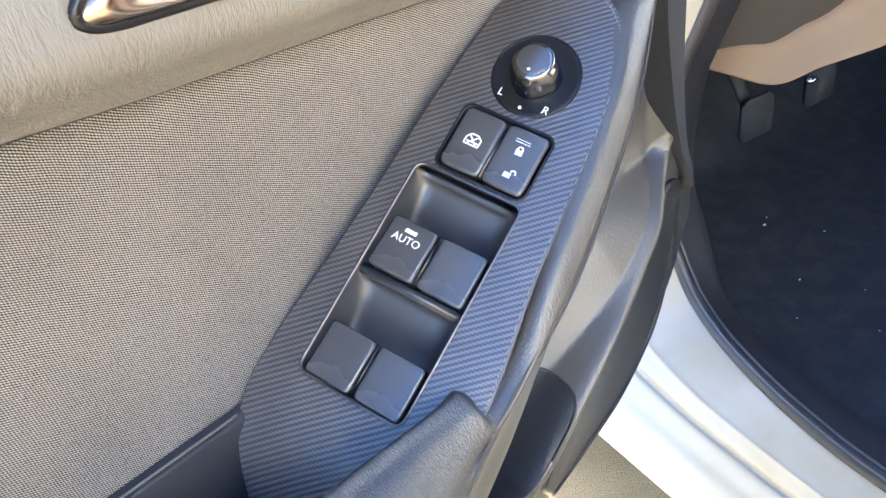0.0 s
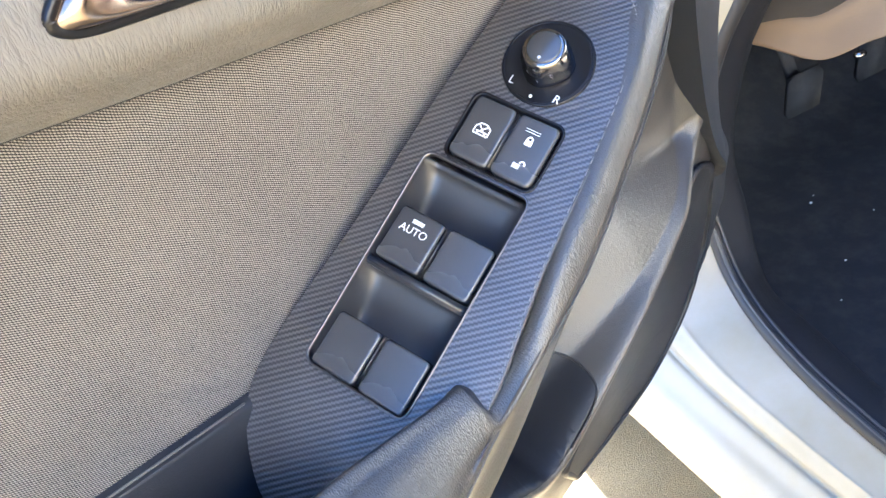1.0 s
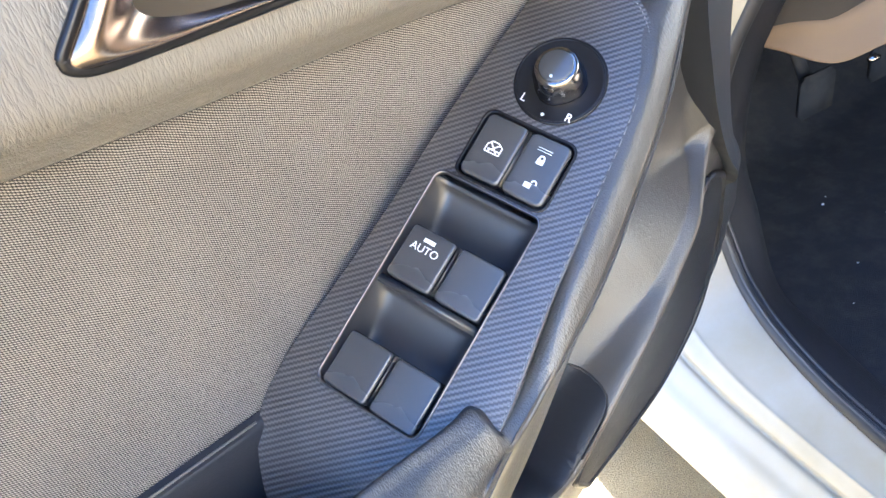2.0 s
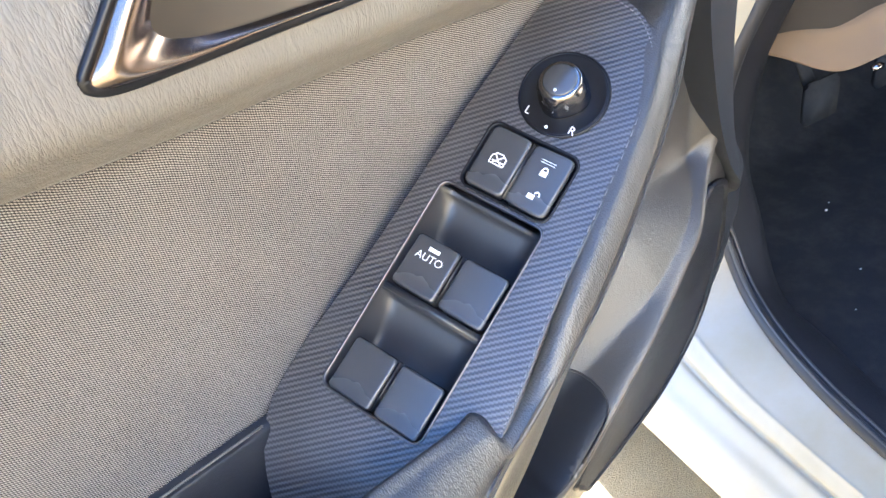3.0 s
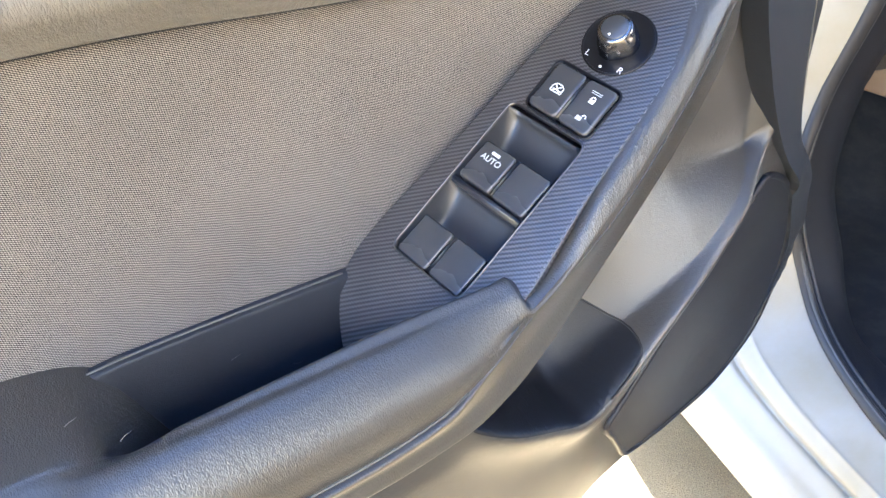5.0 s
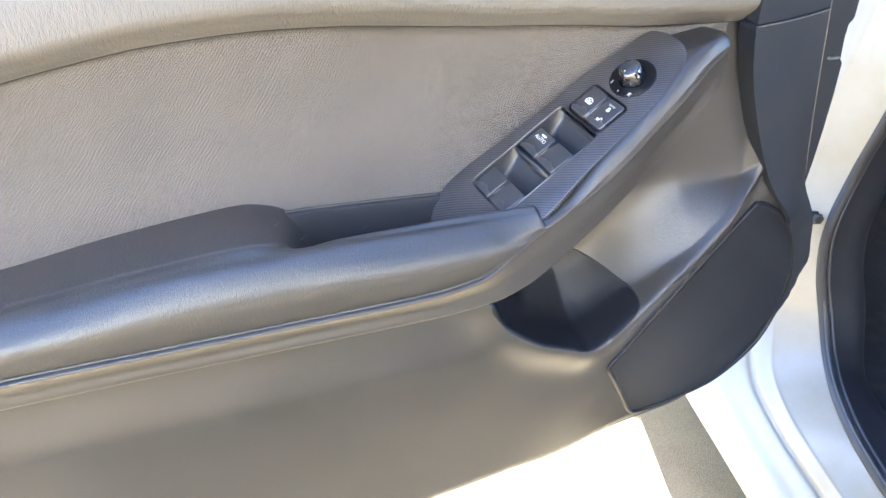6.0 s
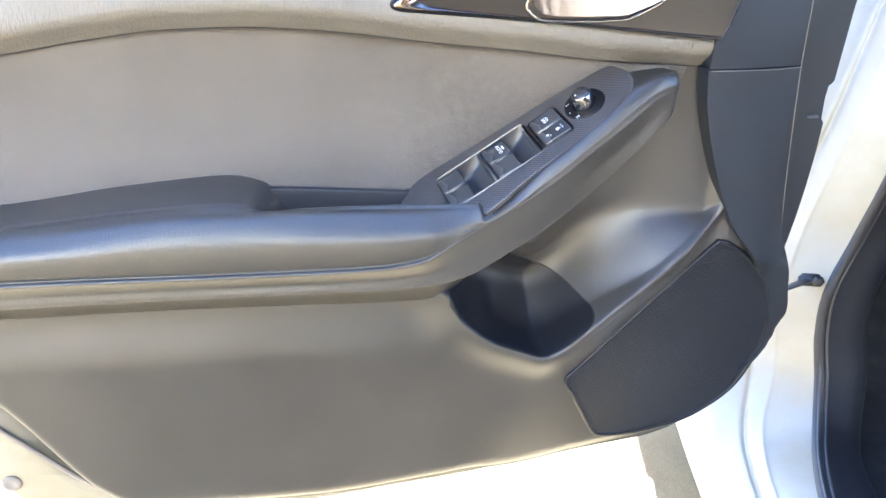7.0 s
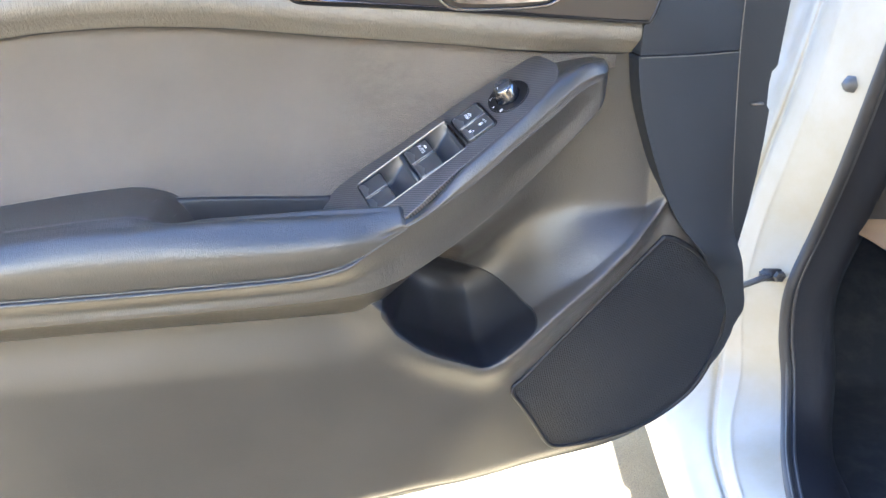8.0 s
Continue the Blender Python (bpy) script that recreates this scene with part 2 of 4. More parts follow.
def skin(rows, closed=False, caps=False):
    """A bmesh through rows of points, all rows alike long."""
    bm = bmesh.new()
    vs = [[bm.verts.new(p) for p in row] for row in rows]
    for a, b in zip(vs, vs[1:]):
        n = len(a)
        for j in range(n if closed else n - 1):
            k = (j + 1) % n
            try:
                bm.faces.new((a[j], a[k], b[k], b[j]))
            except ValueError:
                pass
    if caps:
        for row in (vs[0], vs[-1]):
            bm.faces.new(row)
    return bm


def tube(points, radius, sides=10, closed=False, flat=1.0):
    """A round bar along points."""
    p = [Vector(q) for q in points]
    rows = []
    for i, q in enumerate(p):
        a = p[i - 1] if (i or closed) else q
        b = p[(i + 1) % len(p)] if (i < len(p) - 1 or closed) else q
        d = (b - a).normalized()
        u = d.cross(Vector((0.13, 0.21, 0.97))).normalized()
        w = d.cross(u)
        rows.append([q + radius * (math.cos(t) * u + flat * math.sin(t) * w) for t in np.linspace(0, 2 * math.pi, sides, endpoint=False)])
    if closed:
        rows.append(rows[0])
        bm = skin(rows, True)
        bmesh.ops.remove_doubles(bm, verts=bm.verts, dist=1e-6)
        return bm
    return skin(rows, True, True)


def plate(outline, holes=(), cut=0.0, thick=0.002, turn=0.0, extra=()):
    """A plate in the x, y plane with its top at z = 0; cut: spacing of its inner edges, which turn by an angle; extra: more cuts across the second axis."""
    bm = bmesh.new()
    for loop in (outline, *holes):
        vs = [bm.verts.new((p[0], p[1], 0)) for p in loop]
        for a, b in zip(vs, vs[1:] + vs[:1]):
            bm.edges.new((a, b))
    bmesh.ops.triangle_fill(bm, use_beauty=True, use_dissolve=False, edges=bm.edges[:])
    if cut:
        o = np.asarray(outline)
        for axis in (0, 1):
            no = ((math.cos(turn), math.sin(turn), 0), (-math.sin(turn), math.cos(turn), 0))[axis]
            along = o[:, 0] * no[0] + o[:, 1] * no[1]
            for v in (*np.arange(along.min() + cut, along.max(), cut), *(extra if axis else ())):
                bmesh.ops.bisect_plane(bm, geom=bm.verts[:] + bm.edges[:] + bm.faces[:], dist=1e-6, plane_co=(no[0] * v, no[1] * v, 0), plane_no=no)
    for f in bm.faces:
        if f.normal.z < 0:
            f.normal_flip()
    if thick:
        edge = [e for e in bm.edges if len(e.link_faces) == 1]
        for e in edge:
            e.smooth = False
        got = bmesh.ops.extrude_edge_only(bm, edges=edge)
        for v in got["geom"]:
            if isinstance(v, bmesh.types.BMVert):
                v.co.z -= thick
    return bm


def sheet(outline, depth, cut, thick=0.004, holes=(), turn=0.0, extra=()):
    """A trim panel over the door's x, z plane: outline of (x, z), y from depth(x, z), its rim turned back by thick."""
    bm = plate(outline, holes, cut, 0, turn, extra)
    bm.faces.layers.int.new("sheet")
    xs = np.array([v.co.x for v in bm.verts])
    zs = np.array([v.co.y for v in bm.verts])
    ys = depth(xs, zs)
    for v, x, y, z in zip(bm.verts, xs, ys, zs):
        v.co = (x, y, z)
    edge = [e for e in bm.edges if len(e.link_faces) == 1]
    for hole in holes:
        near = np.abs(sdf(np.array([(e.verts[0].co.x + e.verts[1].co.x) / 2 for e in edge]), np.array([(e.verts[0].co.z + e.verts[1].co.z) / 2 for e in edge]), hole)) < 1e-4
        edge = [e for e, k in zip(edge, near) if not k]
    for e in edge:
        e.smooth = False
    got = bmesh.ops.extrude_edge_only(bm, edges=edge)
    for v in got["geom"]:
        if isinstance(v, bmesh.types.BMVert):
            v.co.y += thick
    return bm


def rounded(w, h, r, cx=0.0, cy=0.0, n=6):
    """A rectangle with round corners."""
    pts = []
    for k, (sx, sy) in enumerate(((1, 1), (-1, 1), (-1, -1), (1, -1))):
        for a in np.linspace(0, math.pi / 2, n):
            t = a + k * math.pi / 2
            pts.append((cx + sx * (w / 2 - r) + r * math.cos(t), cy + sy * (h / 2 - r) + r * math.sin(t)))
    return pts


def pill(w, h, r, top, height, round_edge=0.0012, n=6):
    """A key cap: rounded rectangle with a softened top edge."""
    rows = []
    for k, (inset, z) in enumerate(((0, -height), (0, -round_edge), (round_edge * 0.3, -round_edge * 0.3), (round_edge, 0), (round_edge * 1.5, 0))):
        rows.append([(x, y, top + z) for x, y in rounded(w - 2 * inset, h - 2 * inset, max(r - inset, 0.0006), n=n)])
    return skin(rows, True, True)


def lathe(profile, n=48):
    rows = [[(r * math.cos(t), r * math.sin(t), z) for t in np.linspace(0, 2 * math.pi, n, endpoint=False)] for r, z in profile]
    return skin(rows, True, True)


def block(sx, sy, sz, bevel=0.002, at=(0, 0, 0)):
    bm = bmesh.new()
    bmesh.ops.create_cube(bm, size=1)
    for v in bm.verts:
        v.co = (v.co.x * sx + at[0], v.co.y * sy + at[1], v.co.z * sz + at[2])
    if bevel:
        bmesh.ops.bevel(bm, geom=bm.edges[:], offset=bevel, segments=3, affect="EDGES")
    return bm


def writing(text, size, m, parent, name):
    """Letters of the built-in font, as a thin mesh."""
    cu = bpy.data.curves.new(name, "FONT")
    cu.body, cu.size, cu.extrude, cu.align_x, cu.align_y = text, size, 0.00005, "CENTER", "CENTER"
    tmp = bpy.data.objects.new(name, cu)
    me = bpy.data.meshes.new_from_object(tmp)
    bpy.data.objects.remove(tmp)
    me.materials.clear()
    me.materials.append(WHITE_INK)
    ob = new(name, me)
    ob.parent, ob.matrix_basis = parent, m
    return ob


def sdf(px, pz, poly):
    """Distance to a closed polygon, negative inside."""
    p = np.asarray(poly, float)
    d = np.full(px.shape, 1e9)
    inside = np.zeros(px.shape, bool)
    for (x0, z0), (x1, z1) in zip(p, np.roll(p, -1, 0)):
        ex, ez = x1 - x0, z1 - z0
        t = np.clip(((px - x0) * ex + (pz - z0) * ez) / (ex * ex + ez * ez), 0, 1)
        d = np.minimum(d, np.hypot(px - x0 - t * ex, pz - z0 - t * ez))
        c = ((z0 <= pz) != (z1 <= pz)) & (px < (x1 - x0) * (pz - z0) / (z1 - z0 + 1e-12) + x0)
        inside ^= c
    return np.where(inside, -d, d)


# ---- ground ----
bm = bmesh.new()
bmesh.ops.create_grid(bm, x_segments=4, y_segments=4, size=600)
ground = part("ground", bm, ASPHALT, None)
tagged(ground, "sandy grey asphalt ground in bright sun", "ground", kind="structure")

# unseen plain wall added behind the car, facing the sun, to bounce warm light
BOUNCE_CREAM = grained("bounce_cream", (0.82, 0.71, 0.50), 0.85, 60, (1, 1, 1), 0.004, 0.5, spec=0.2)
bounce_wall = part("wall_bounce", block(26, 0.25, 5.0, 0.02, (2, -6.5, 2.5)), BOUNCE_CREAM, None)
tagged(bounce_wall, "unseen plain cream wall added to bounce warm sunlight", "wall", kind="structure")

# ---- the open door ----
# The door leans 7 degrees; its own axes: x towards the hinge, y outwards through the door, z up.
door = new("car_door_leaf")
door.matrix_world = pose(0, 0, 0.66, 7, 0, 0) @ pose(0, 0, -0.66)
tagged(door, "open white car door with grey cloth and leather inner trim", "car door")

BELT_X, BELT_Z = (-1.0, -0.474, -0.414, -0.353, -0.30, -0.25, -0.158, -0.063, 0.0, 0.10), (0.775, 0.828, 0.839, 0.847, 0.849, 0.847, 0.837, 0.827, 0.819, 0.812)
BELT_Y_X, BELT_Y = (-1.0, -0.45, -0.25, -0.10, 0.0, 0.10), (-0.036, -0.031, -0.025, -0.015, -0.007, 0.0)


def cloth_depth(x, z):
    y = smooth(x, (-1.0, -0.5, -0.3, -0.17, -0.05, 0.12), (-0.018, -0.010, 0.000, 0.010, 0.016, 0.017))
    return y - 0.008 * step(0.06, 0.0, smooth(x, BELT_X, BELT_Z) - z) + 0.004 * np.sin((z - 0.70) / 0.14 * math.pi)


xs = np.linspace(-0.95, 0.085, 62)
cloth_outline = [(x, smooth(x, BELT_X, BELT_Z) + 0.012) for x in xs] + [(0.085, 0.80), (0.03, 0.785), (-0.16, 0.672), (-0.30, 0.66), (-0.95, 0.64)]
part("cloth_insert", sheet(cloth_outline, cloth_depth, 0.02), CLOTH, door, "ribbed grey knitted cloth")


def upper_section(x):
    """The padded upper trim at x: lower edge, roll, face and top."""
    zb, yb = float(smooth(x, BELT_X, BELT_Z)), float(smooth(x, BELT_Y_X, BELT_Y))
    roll = float(smooth(x, (-1.0, -0.3, 0.10), (0.045, 0.036, 0.024)))
    return [(x, yb + 0.040, zb + 0.006), (x, yb + 0.020, zb + 0.001), (x, yb + 0.0110, zb - 0.0005), (x, yb + 0.0062, zb + 0.0040), (x, yb + 0.0008, zb + 0.0085), (x, yb - 0.0042, zb + 0.0130), (x, yb - 0.0070, zb + 0.0180), (x, yb - 0.0070, zb + 0.0240),
            (x, yb - 0.0035, zb + roll + 0.006), (x, yb + 0.006, zb + roll + 0.035), (x, yb + 0.020, zb + roll + 0.075), (x, yb + 0.045, zb + roll + 0.12), (x, yb + 0.10, zb + roll + 0.135)]


rows = [spline(upper_section(x), 40) for x in np.linspace(-0.95, 0.0975, 70)]
part("upper_trim", skin(rows), VINYL, door, "grained soft grey vinyl")
# dark tube that stands in for the shadow cast by the roll's overhang
part("trim_shadow", tube([(x, float(smooth(x, BELT_Y_X, BELT_Y)) + 0.0125, float(smooth(x, BELT_X, BELT_Z)) - 0.0002) for x in np.linspace(-0.94, 0.09, 90)], 0.0013, 8), RUBBER, door, "dark line drawn as the shadow under the padded upper trim")

# lower trim: flat door face, proud rim of the bottle pocket, long scoop, and the face that falls away under the speaker
RIM_LINE = spline([(-0.175, 0.622), (-0.150, 0.612), (-0.129, 0.598), (-0.121, 0.582), (-0.112, 0.571), (-0.084, 0.551), (-0.054, 0.539), (-0.036, 0.532), (-0.0226, 0.535), (-0.0095, 0.5425), (0.0116, 0.561), (0.0442, 0.5909), (0.0746, 0.6143), (0.0979, 0.6343), (0.124, 0.6552), (0.1384, 0.6682), (0.150, 0.684)], 90)
ARC_LINE = spline([(-0.200, 0.640), (-0.120, 0.628), (-0.060, 0.606), (-0.037, 0.601), (-0.012, 0.615), (0.004, 0.630), (0.028, 0.648), (0.055, 0.659), (0.083, 0.665), (0.110, 0.668), (0.150, 0.6695)], 70)
TRIM_LOW_X = (-0.60, -0.543, -0.465, -0.44, -0.258, -0.126, -0.080, -0.031, 0.020, 0.068, 0.1165, 0.164, 0.205, 0.236, 0.2595, 0.272)
TRIM_LOW_Z = (0.55, 0.499, 0.373, 0.355, 0.345, 0.357, 0.362, 0.361, 0.356, 0.358, 0.363, 0.374, 0.403, 0.432, 0.461, 0.500)
TRIM_FRONT_Z, TRIM_FRONT_X = (0.40, 0.600, 0.655, 0.671, 0.733, 0.782, 0.815), (0.26, 0.205, 0.158, 0.147, 0.117, 0.100, 0.094)
SCOOP = [tuple(p) for p in RIM_LINE] + [(0.30, 0.70), (0.30, 0.90), (-0.175, 0.90)]
ABOVE_ARC = [tuple(p) for p in ARC_LINE] + [(0.30, 0.672), (0.30, 0.90), (-0.20, 0.90)]


# the lip runs at this angle; fine cuts keep its edge clean
LIP_TURN = math.atan2(0.685, 0.73)
LIP_CUTS = np.arange(0.3855, 0.4105, 0.0013)
CAVITY = spline([(-0.128, 0.5975), (-0.1195, 0.582), (-0.111, 0.572), (-0.084, 0.5525), (-0.054, 0.5405), (-0.036, 0.5338), (-0.0226, 0.5368), (-0.0085, 0.5455), (0.0115, 0.5640), (0.0187, 0.5755), (0.0125, 0.5800), (0.0020, 0.5870), (-0.014, 0.5950), (-0.032, 0.6020), (-0.050, 0.6100), (-0.085, 0.6200), (-0.112, 0.6140)], 60, True)


def trim_face(x, z):
    """The plain face; below the lip it turns away towards the hinge and the sill."""
    s, d = x * 0.73 + (z - 0.496) * 0.685, x * 0.685 - (z - 0.496) * 0.73
    y = -0.021 + 0.085 * np.clip(s, 0.0, 0.25) * step(-0.06, 0.0, d)
    return y + 0.040 * step(-0.03, 0.17, d) * step(-0.14, 0.03, x)


def trim_depth(x, z):
    x, z = np.asarray(x, float), np.asarray(z, float)
    zb = smooth(x, TRIM_LOW_X, TRIM_LOW_Z)
    y = trim_face(x, z) + 0.006 * step(0.57, 0.39, z) * step(0.0, -0.12, x) + (0.020 - 0.008 * step(-0.12, 0.0, x)) * step(0.035, 0.0, z - zb) ** 2
    # hollow under the armrest
    y = y + 0.012 * step(0.545, 0.600, z) * step(-0.09, -0.17, x)
    y = y + 0.009 * step(0.105, 0.150, x) * step(0.0, -0.03, x * 0.685 - (z - 0.496) * 0.73)
    into = -sdf(x, z, SCOOP)
    over = -sdf(x, z, ABOVE_ARC)
    proud = smooth(x, (-0.19, -0.150, -0.125, -0.02, 0.044, 0.098, 0.124, 0.145), (0.0, -0.002, -0.006, -0.013, -0.014, -0.010, -0.003, 0.0))
    out = y + proud * np.exp(-((np.minimum(into, 0) / 0.022) ** 2))
    # inside the rim: a shelf that bends up into the face above, and drops away in the pocket
    face = smooth(z, (0.66, 0.70, 0.80), (0.007, 0.007, 0.010))
    hollow = smooth(x, (-0.15, -0.11, -0.06, -0.01, 0.03, 0.07), (0.0, 0.045, 0.062, 0.045, 0.014, 0.0))
    below = np.maximum(-over, 0)
    t = np.where(over > 0, np.minimum(0.95 + over / 0.05, 3.0), 0.95 * np.maximum(into, 0) / (np.maximum(into, 0) + below + 1e-6))
    # the lip's inner wall falls steeply before the shelf begins
    wall = 0.30 * step(0.125, 0.0, x) * step(-0.13, -0.07, x) * (1 - np.exp(-np.maximum(into, 0) / 0.005))
    t = np.where(over > 0, t, t + wall * (1 - t / 0.95))
    back = face + hollow * step(0.035, -0.03, over) + 0.022 * step(0.15, 0.02, x)
    inner = y + proud + (back - y - proud) * (t - 0.11 * np.log1p(np.exp((t - 1) / 0.11))) * step(0.0, 0.008, into) * step(0.152, 0.128, x)
    y = np.where(into > 0, inner, out)
    return np.where(y > 0, 0.10 * np.tanh(y / 0.10), y)


trim_outline = [(-0.70, 0.66), (-0.60, 0.58), (-0.543, 0.499), (-0.51, 0.439), (-0.468, 0.376), (-0.452, 0.360), (-0.42, 0.3525)]
trim_outline += [(x, float(smooth(x, TRIM_LOW_X, TRIM_LOW_Z))) for x in np.linspace(-0.40, 0.2595, 40)]
trim_outline += [(0.267, 0.480), (0.272, 0.505), (0.2735, 0.530), (0.268, 0.555)]
trim_outline += [(float(smooth(z, TRIM_FRONT_Z, TRIM_FRONT_X)) + 0.005, z) for z in np.linspace(0.60, 0.815, 14)]
trim_outline += [(0.096, 0.832), (0.066, 0.834), (0.062, 0.800), (0.045, 0.768), (0.0, 0.722), (-0.05, 0.682), (-0.10, 0.645), (-0.15, 0.625), (-0.30, 0.62)]
part("lower_trim", sheet(trim_outline, trim_depth, 0.0030, 0.012, [[tuple(p) for p in CAVITY]], LIP_TURN, LIP_CUTS), PLASTIC, door, "hard grained grey plastic")

tangent = np.roll(CAVITY, -1, 0) - np.roll(CAVITY, 1, 0)
tangent /= np.linalg.norm(tangent, axis=1)[:, None]
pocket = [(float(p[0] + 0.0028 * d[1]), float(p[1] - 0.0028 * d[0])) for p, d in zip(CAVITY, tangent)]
# same plastic as the trim around it, darkened in place of the pocket's shade
part("door_pocket", sheet(pocket, lambda x, z: trim_depth(x, z) + 0.0012, 0.0016, 0.001, (), LIP_TURN), DARKENED_PLASTIC, door, "bottle pocket in plastic darkened to give its shade")
seam = [p for p in CAVITY if p[0] > -0.055 and p[1] > 0.540 and (p[1] > 0.59 or p[0] > -0.014)]
part("pocket_seam", tube([(x, float(trim_depth(x, z)) - 0.0002, z) for x, z in seam], 0.0008, 6), RUBBER, door, "thin dark joint of the bottle pocket")
# dark front corner of the trim
def joint_z(x):
    """The joint between the corner covers falls towards the hinge."""
    return 0.8130 - 0.079 * (x - 0.0945)


front_outline = [(0.0945, joint_z(0.0945))] + [(float(smooth(z, TRIM_FRONT_Z, TRIM_FRONT_X)), z) for z in np.linspace(0.806, 0.60, 18)]
front_outline += [tuple(p) for p in spline([(0.2288, 0.5749), (0.2414, 0.5528), (0.2525, 0.5257), (0.2522, 0.4965), (0.2349, 0.4562), (0.2172, 0.4298)], 26)]
front_outline += [tuple(p) for p in spline([(0.2230, 0.4183), (0.2438, 0.4444), (0.2617, 0.4772), (0.2716, 0.5041), (0.2741, 0.5316), (0.2680, 0.5560), (0.252, 0.612), (0.2395, 0.672), (0.2275, 0.755)], 44)]
front_outline += [(0.2217, joint_z(0.2217))]


def front_depth(x, z):
    edge = smooth(z, TRIM_FRONT_Z, TRIM_FRONT_X)
    start = smooth(z, (0.45, 0.60, 0.67, 0.81), (0.006, 0.000, -0.009, -0.011))
    low = step(0.625, 0.575, z)
    end = smooth(z, (0.50, 0.552, 0.612, 0.672, 0.755, 0.8115), (0.272, 0.269, 0.252, 0.2395, 0.2275, 0.2205))
    along = np.clip((x - edge) / (end - edge), 0, 1)
    return (start + (0.043 - start) * (0.75 * along + 0.25 * along ** 2)) * (1 - low) + (trim_depth(x, z) - 0.0035) * low


part("front_trim", sheet(front_outline, front_depth, 0.005, 0.02), DARK_PLASTIC, door, "dark grained plastic corner cover")
# pale tubes draw the highlights along the corner cover's edges
part("trim_edge_glint", tube([(float(smooth(z, (0.552, 0.612, 0.672, 0.755, 0.8115, 0.87, 0.96), (0.266, 0.250, 0.2395, 0.2275, 0.2205, 0.216, 0.208))), 0.0425, z) for z in np.linspace(0.63, 0.95, 40)], 0.0006, 6), LIP, door, "thin pale line drawn as the edge's highlight")
part("joint_glint", tube([(x, float(front_depth(x, joint_z(x))) - 0.0004, joint_z(x) - 0.0004) for x in np.linspace(0.097, 0.2215, 24)], 0.0006, 6), LIP, door, "thin pale line drawn as the edge's highlight")
sail_outline = [(x, joint_z(x) + 0.0010) for x in (0.0965, 0.13, 0.17, 0.2213)] + [ (0.216, 0.87), (0.208, 0.96), (0.16, 0.97), (0.125, 0.90), (0.106, 0.846), (0.102, 0.842), (0.0965, 0.838)]
part("mirror_corner_trim", sheet(sail_outline, lambda x, z: front_depth(x, 0.0 * z + 0.81) + 0.001 + 0.004 * step(0.82, 0.95, z), 0.012, 0.02), DARK_PLASTIC, door, "dark grained plastic corner cover")

# speaker cover
GRILLE = spline([(-0.0004, 0.4949), (0.0119, 0.4707), (0.0321, 0.4341), (0.0500, 0.4010), (0.0645, 0.3892), (0.0951, 0.3848), (0.1358, 0.3873), (0.1767, 0.3967), (0.2194, 0.4233), (0.2402, 0.4528), (0.2522, 0.4904), (0.2546, 0.5277), (0.2467, 0.5498), (0.2248, 0.5808), (0.1922, 0.6127), (0.1647, 0.6324), (0.1493, 0.6386), (0.1397, 0.6328), (0.0784, 0.5741), (0.0150, 0.5115)], 110, True)


def grille_depth(x, z):
    return trim_face(x, z) - 0.0018


grille = part("speaker_grille", sheet([tuple(p) for p in GRILLE], grille_depth, 0.012, 0.01), MESH, door, "dark perforated speaker cover")
rim = [(p[0], float(trim_face(p[0], p[1])) - 0.0012, p[1]) for p in GRILLE]
part("rim", tube(rim, 0.0026, 10, True), DARKENED_PLASTIC, grille)

# armrest: one long padded bar that climbs along the switch panel
PO, PU, PV, PW = Vector((-0.1006, -0.0232, 0.734)), Vector((0.186, -0.965, -0.184)).normalized(), Vector((0.833, 0.056, 0.55)), None
PV = (PV - PV.dot(PU) * PU).normalized()
PW = PU.cross(PV)
panel_pose = Matrix(((PU.x, PV.x, PW.x, PO.x), (PU.y, PV.y, PW.y, PO.y), (PU.z, PV.z, PW.z, PO.z), (0, 0, 0, 1)))
A_X = (-0.95, -0.50, -0.40, -0.32, -0.30, -0.283, -0.26, -0.19, -0.167, -0.141, -0.121, -0.1165, -0.108, -0.055, -0.012, 0.02, 0.066)
A_Y = (-0.015, -0.012, -0.008, -0.004, -0.004, 0.0, 0.008, 0.01, 0.014, 0.014, 0.014, 0.014, 0.014, 0.014, 0.014, 0.012, 0.012)
A_Z = (0.69, 0.705, 0.717, 0.722, 0.718, 0.708, 0.67, 0.66, 0.66, 0.67, 0.69, 0.693, 0.7, 0.738, 0.768, 0.803, 0.811)
M_Y = (-0.04, -0.044, -0.045, -0.045, -0.044, -0.034, -0.03, -0.03, -0.036, -0.044, -0.050, -0.050, -0.04, -0.022, -0.015, -0.008, 0.0)
M_Z = (0.693, 0.704, 0.7145, 0.7195, 0.716, 0.69, 0.63, 0.622, 0.63, 0.65, 0.680, 0.688, 0.684, 0.722, 0.757, 0.803, 0.812)
N_Y = (-0.05, -0.053, -0.053, -0.053, -0.053, -0.051, -0.05, -0.05, -0.051, -0.054, -0.0565, -0.0565, -0.06, -0.05, -0.036, -0.024, -0.008)
N_Z = (0.690, 0.7025, 0.7130, 0.7180, 0.7145, 0.708, 0.705, 0.706, 0.707, 0.709, 0.7130, 0.7140, 0.7085, 0.7478, 0.7795, 0.8055, 0.813)
B_X = (-0.95, -0.45, -0.35, -0.25, -0.15, -0.125, -0.1170, -0.1125, -0.0626, -0.0393, -0.0192, -0.0009, 0.02, 0.048, 0.072)
B_Y = (-0.058, -0.06, -0.06, -0.06, -0.062, -0.065, -0.067, -0.069, -0.0625, -0.057, -0.0515, -0.046, -0.036, -0.026, -0.012)
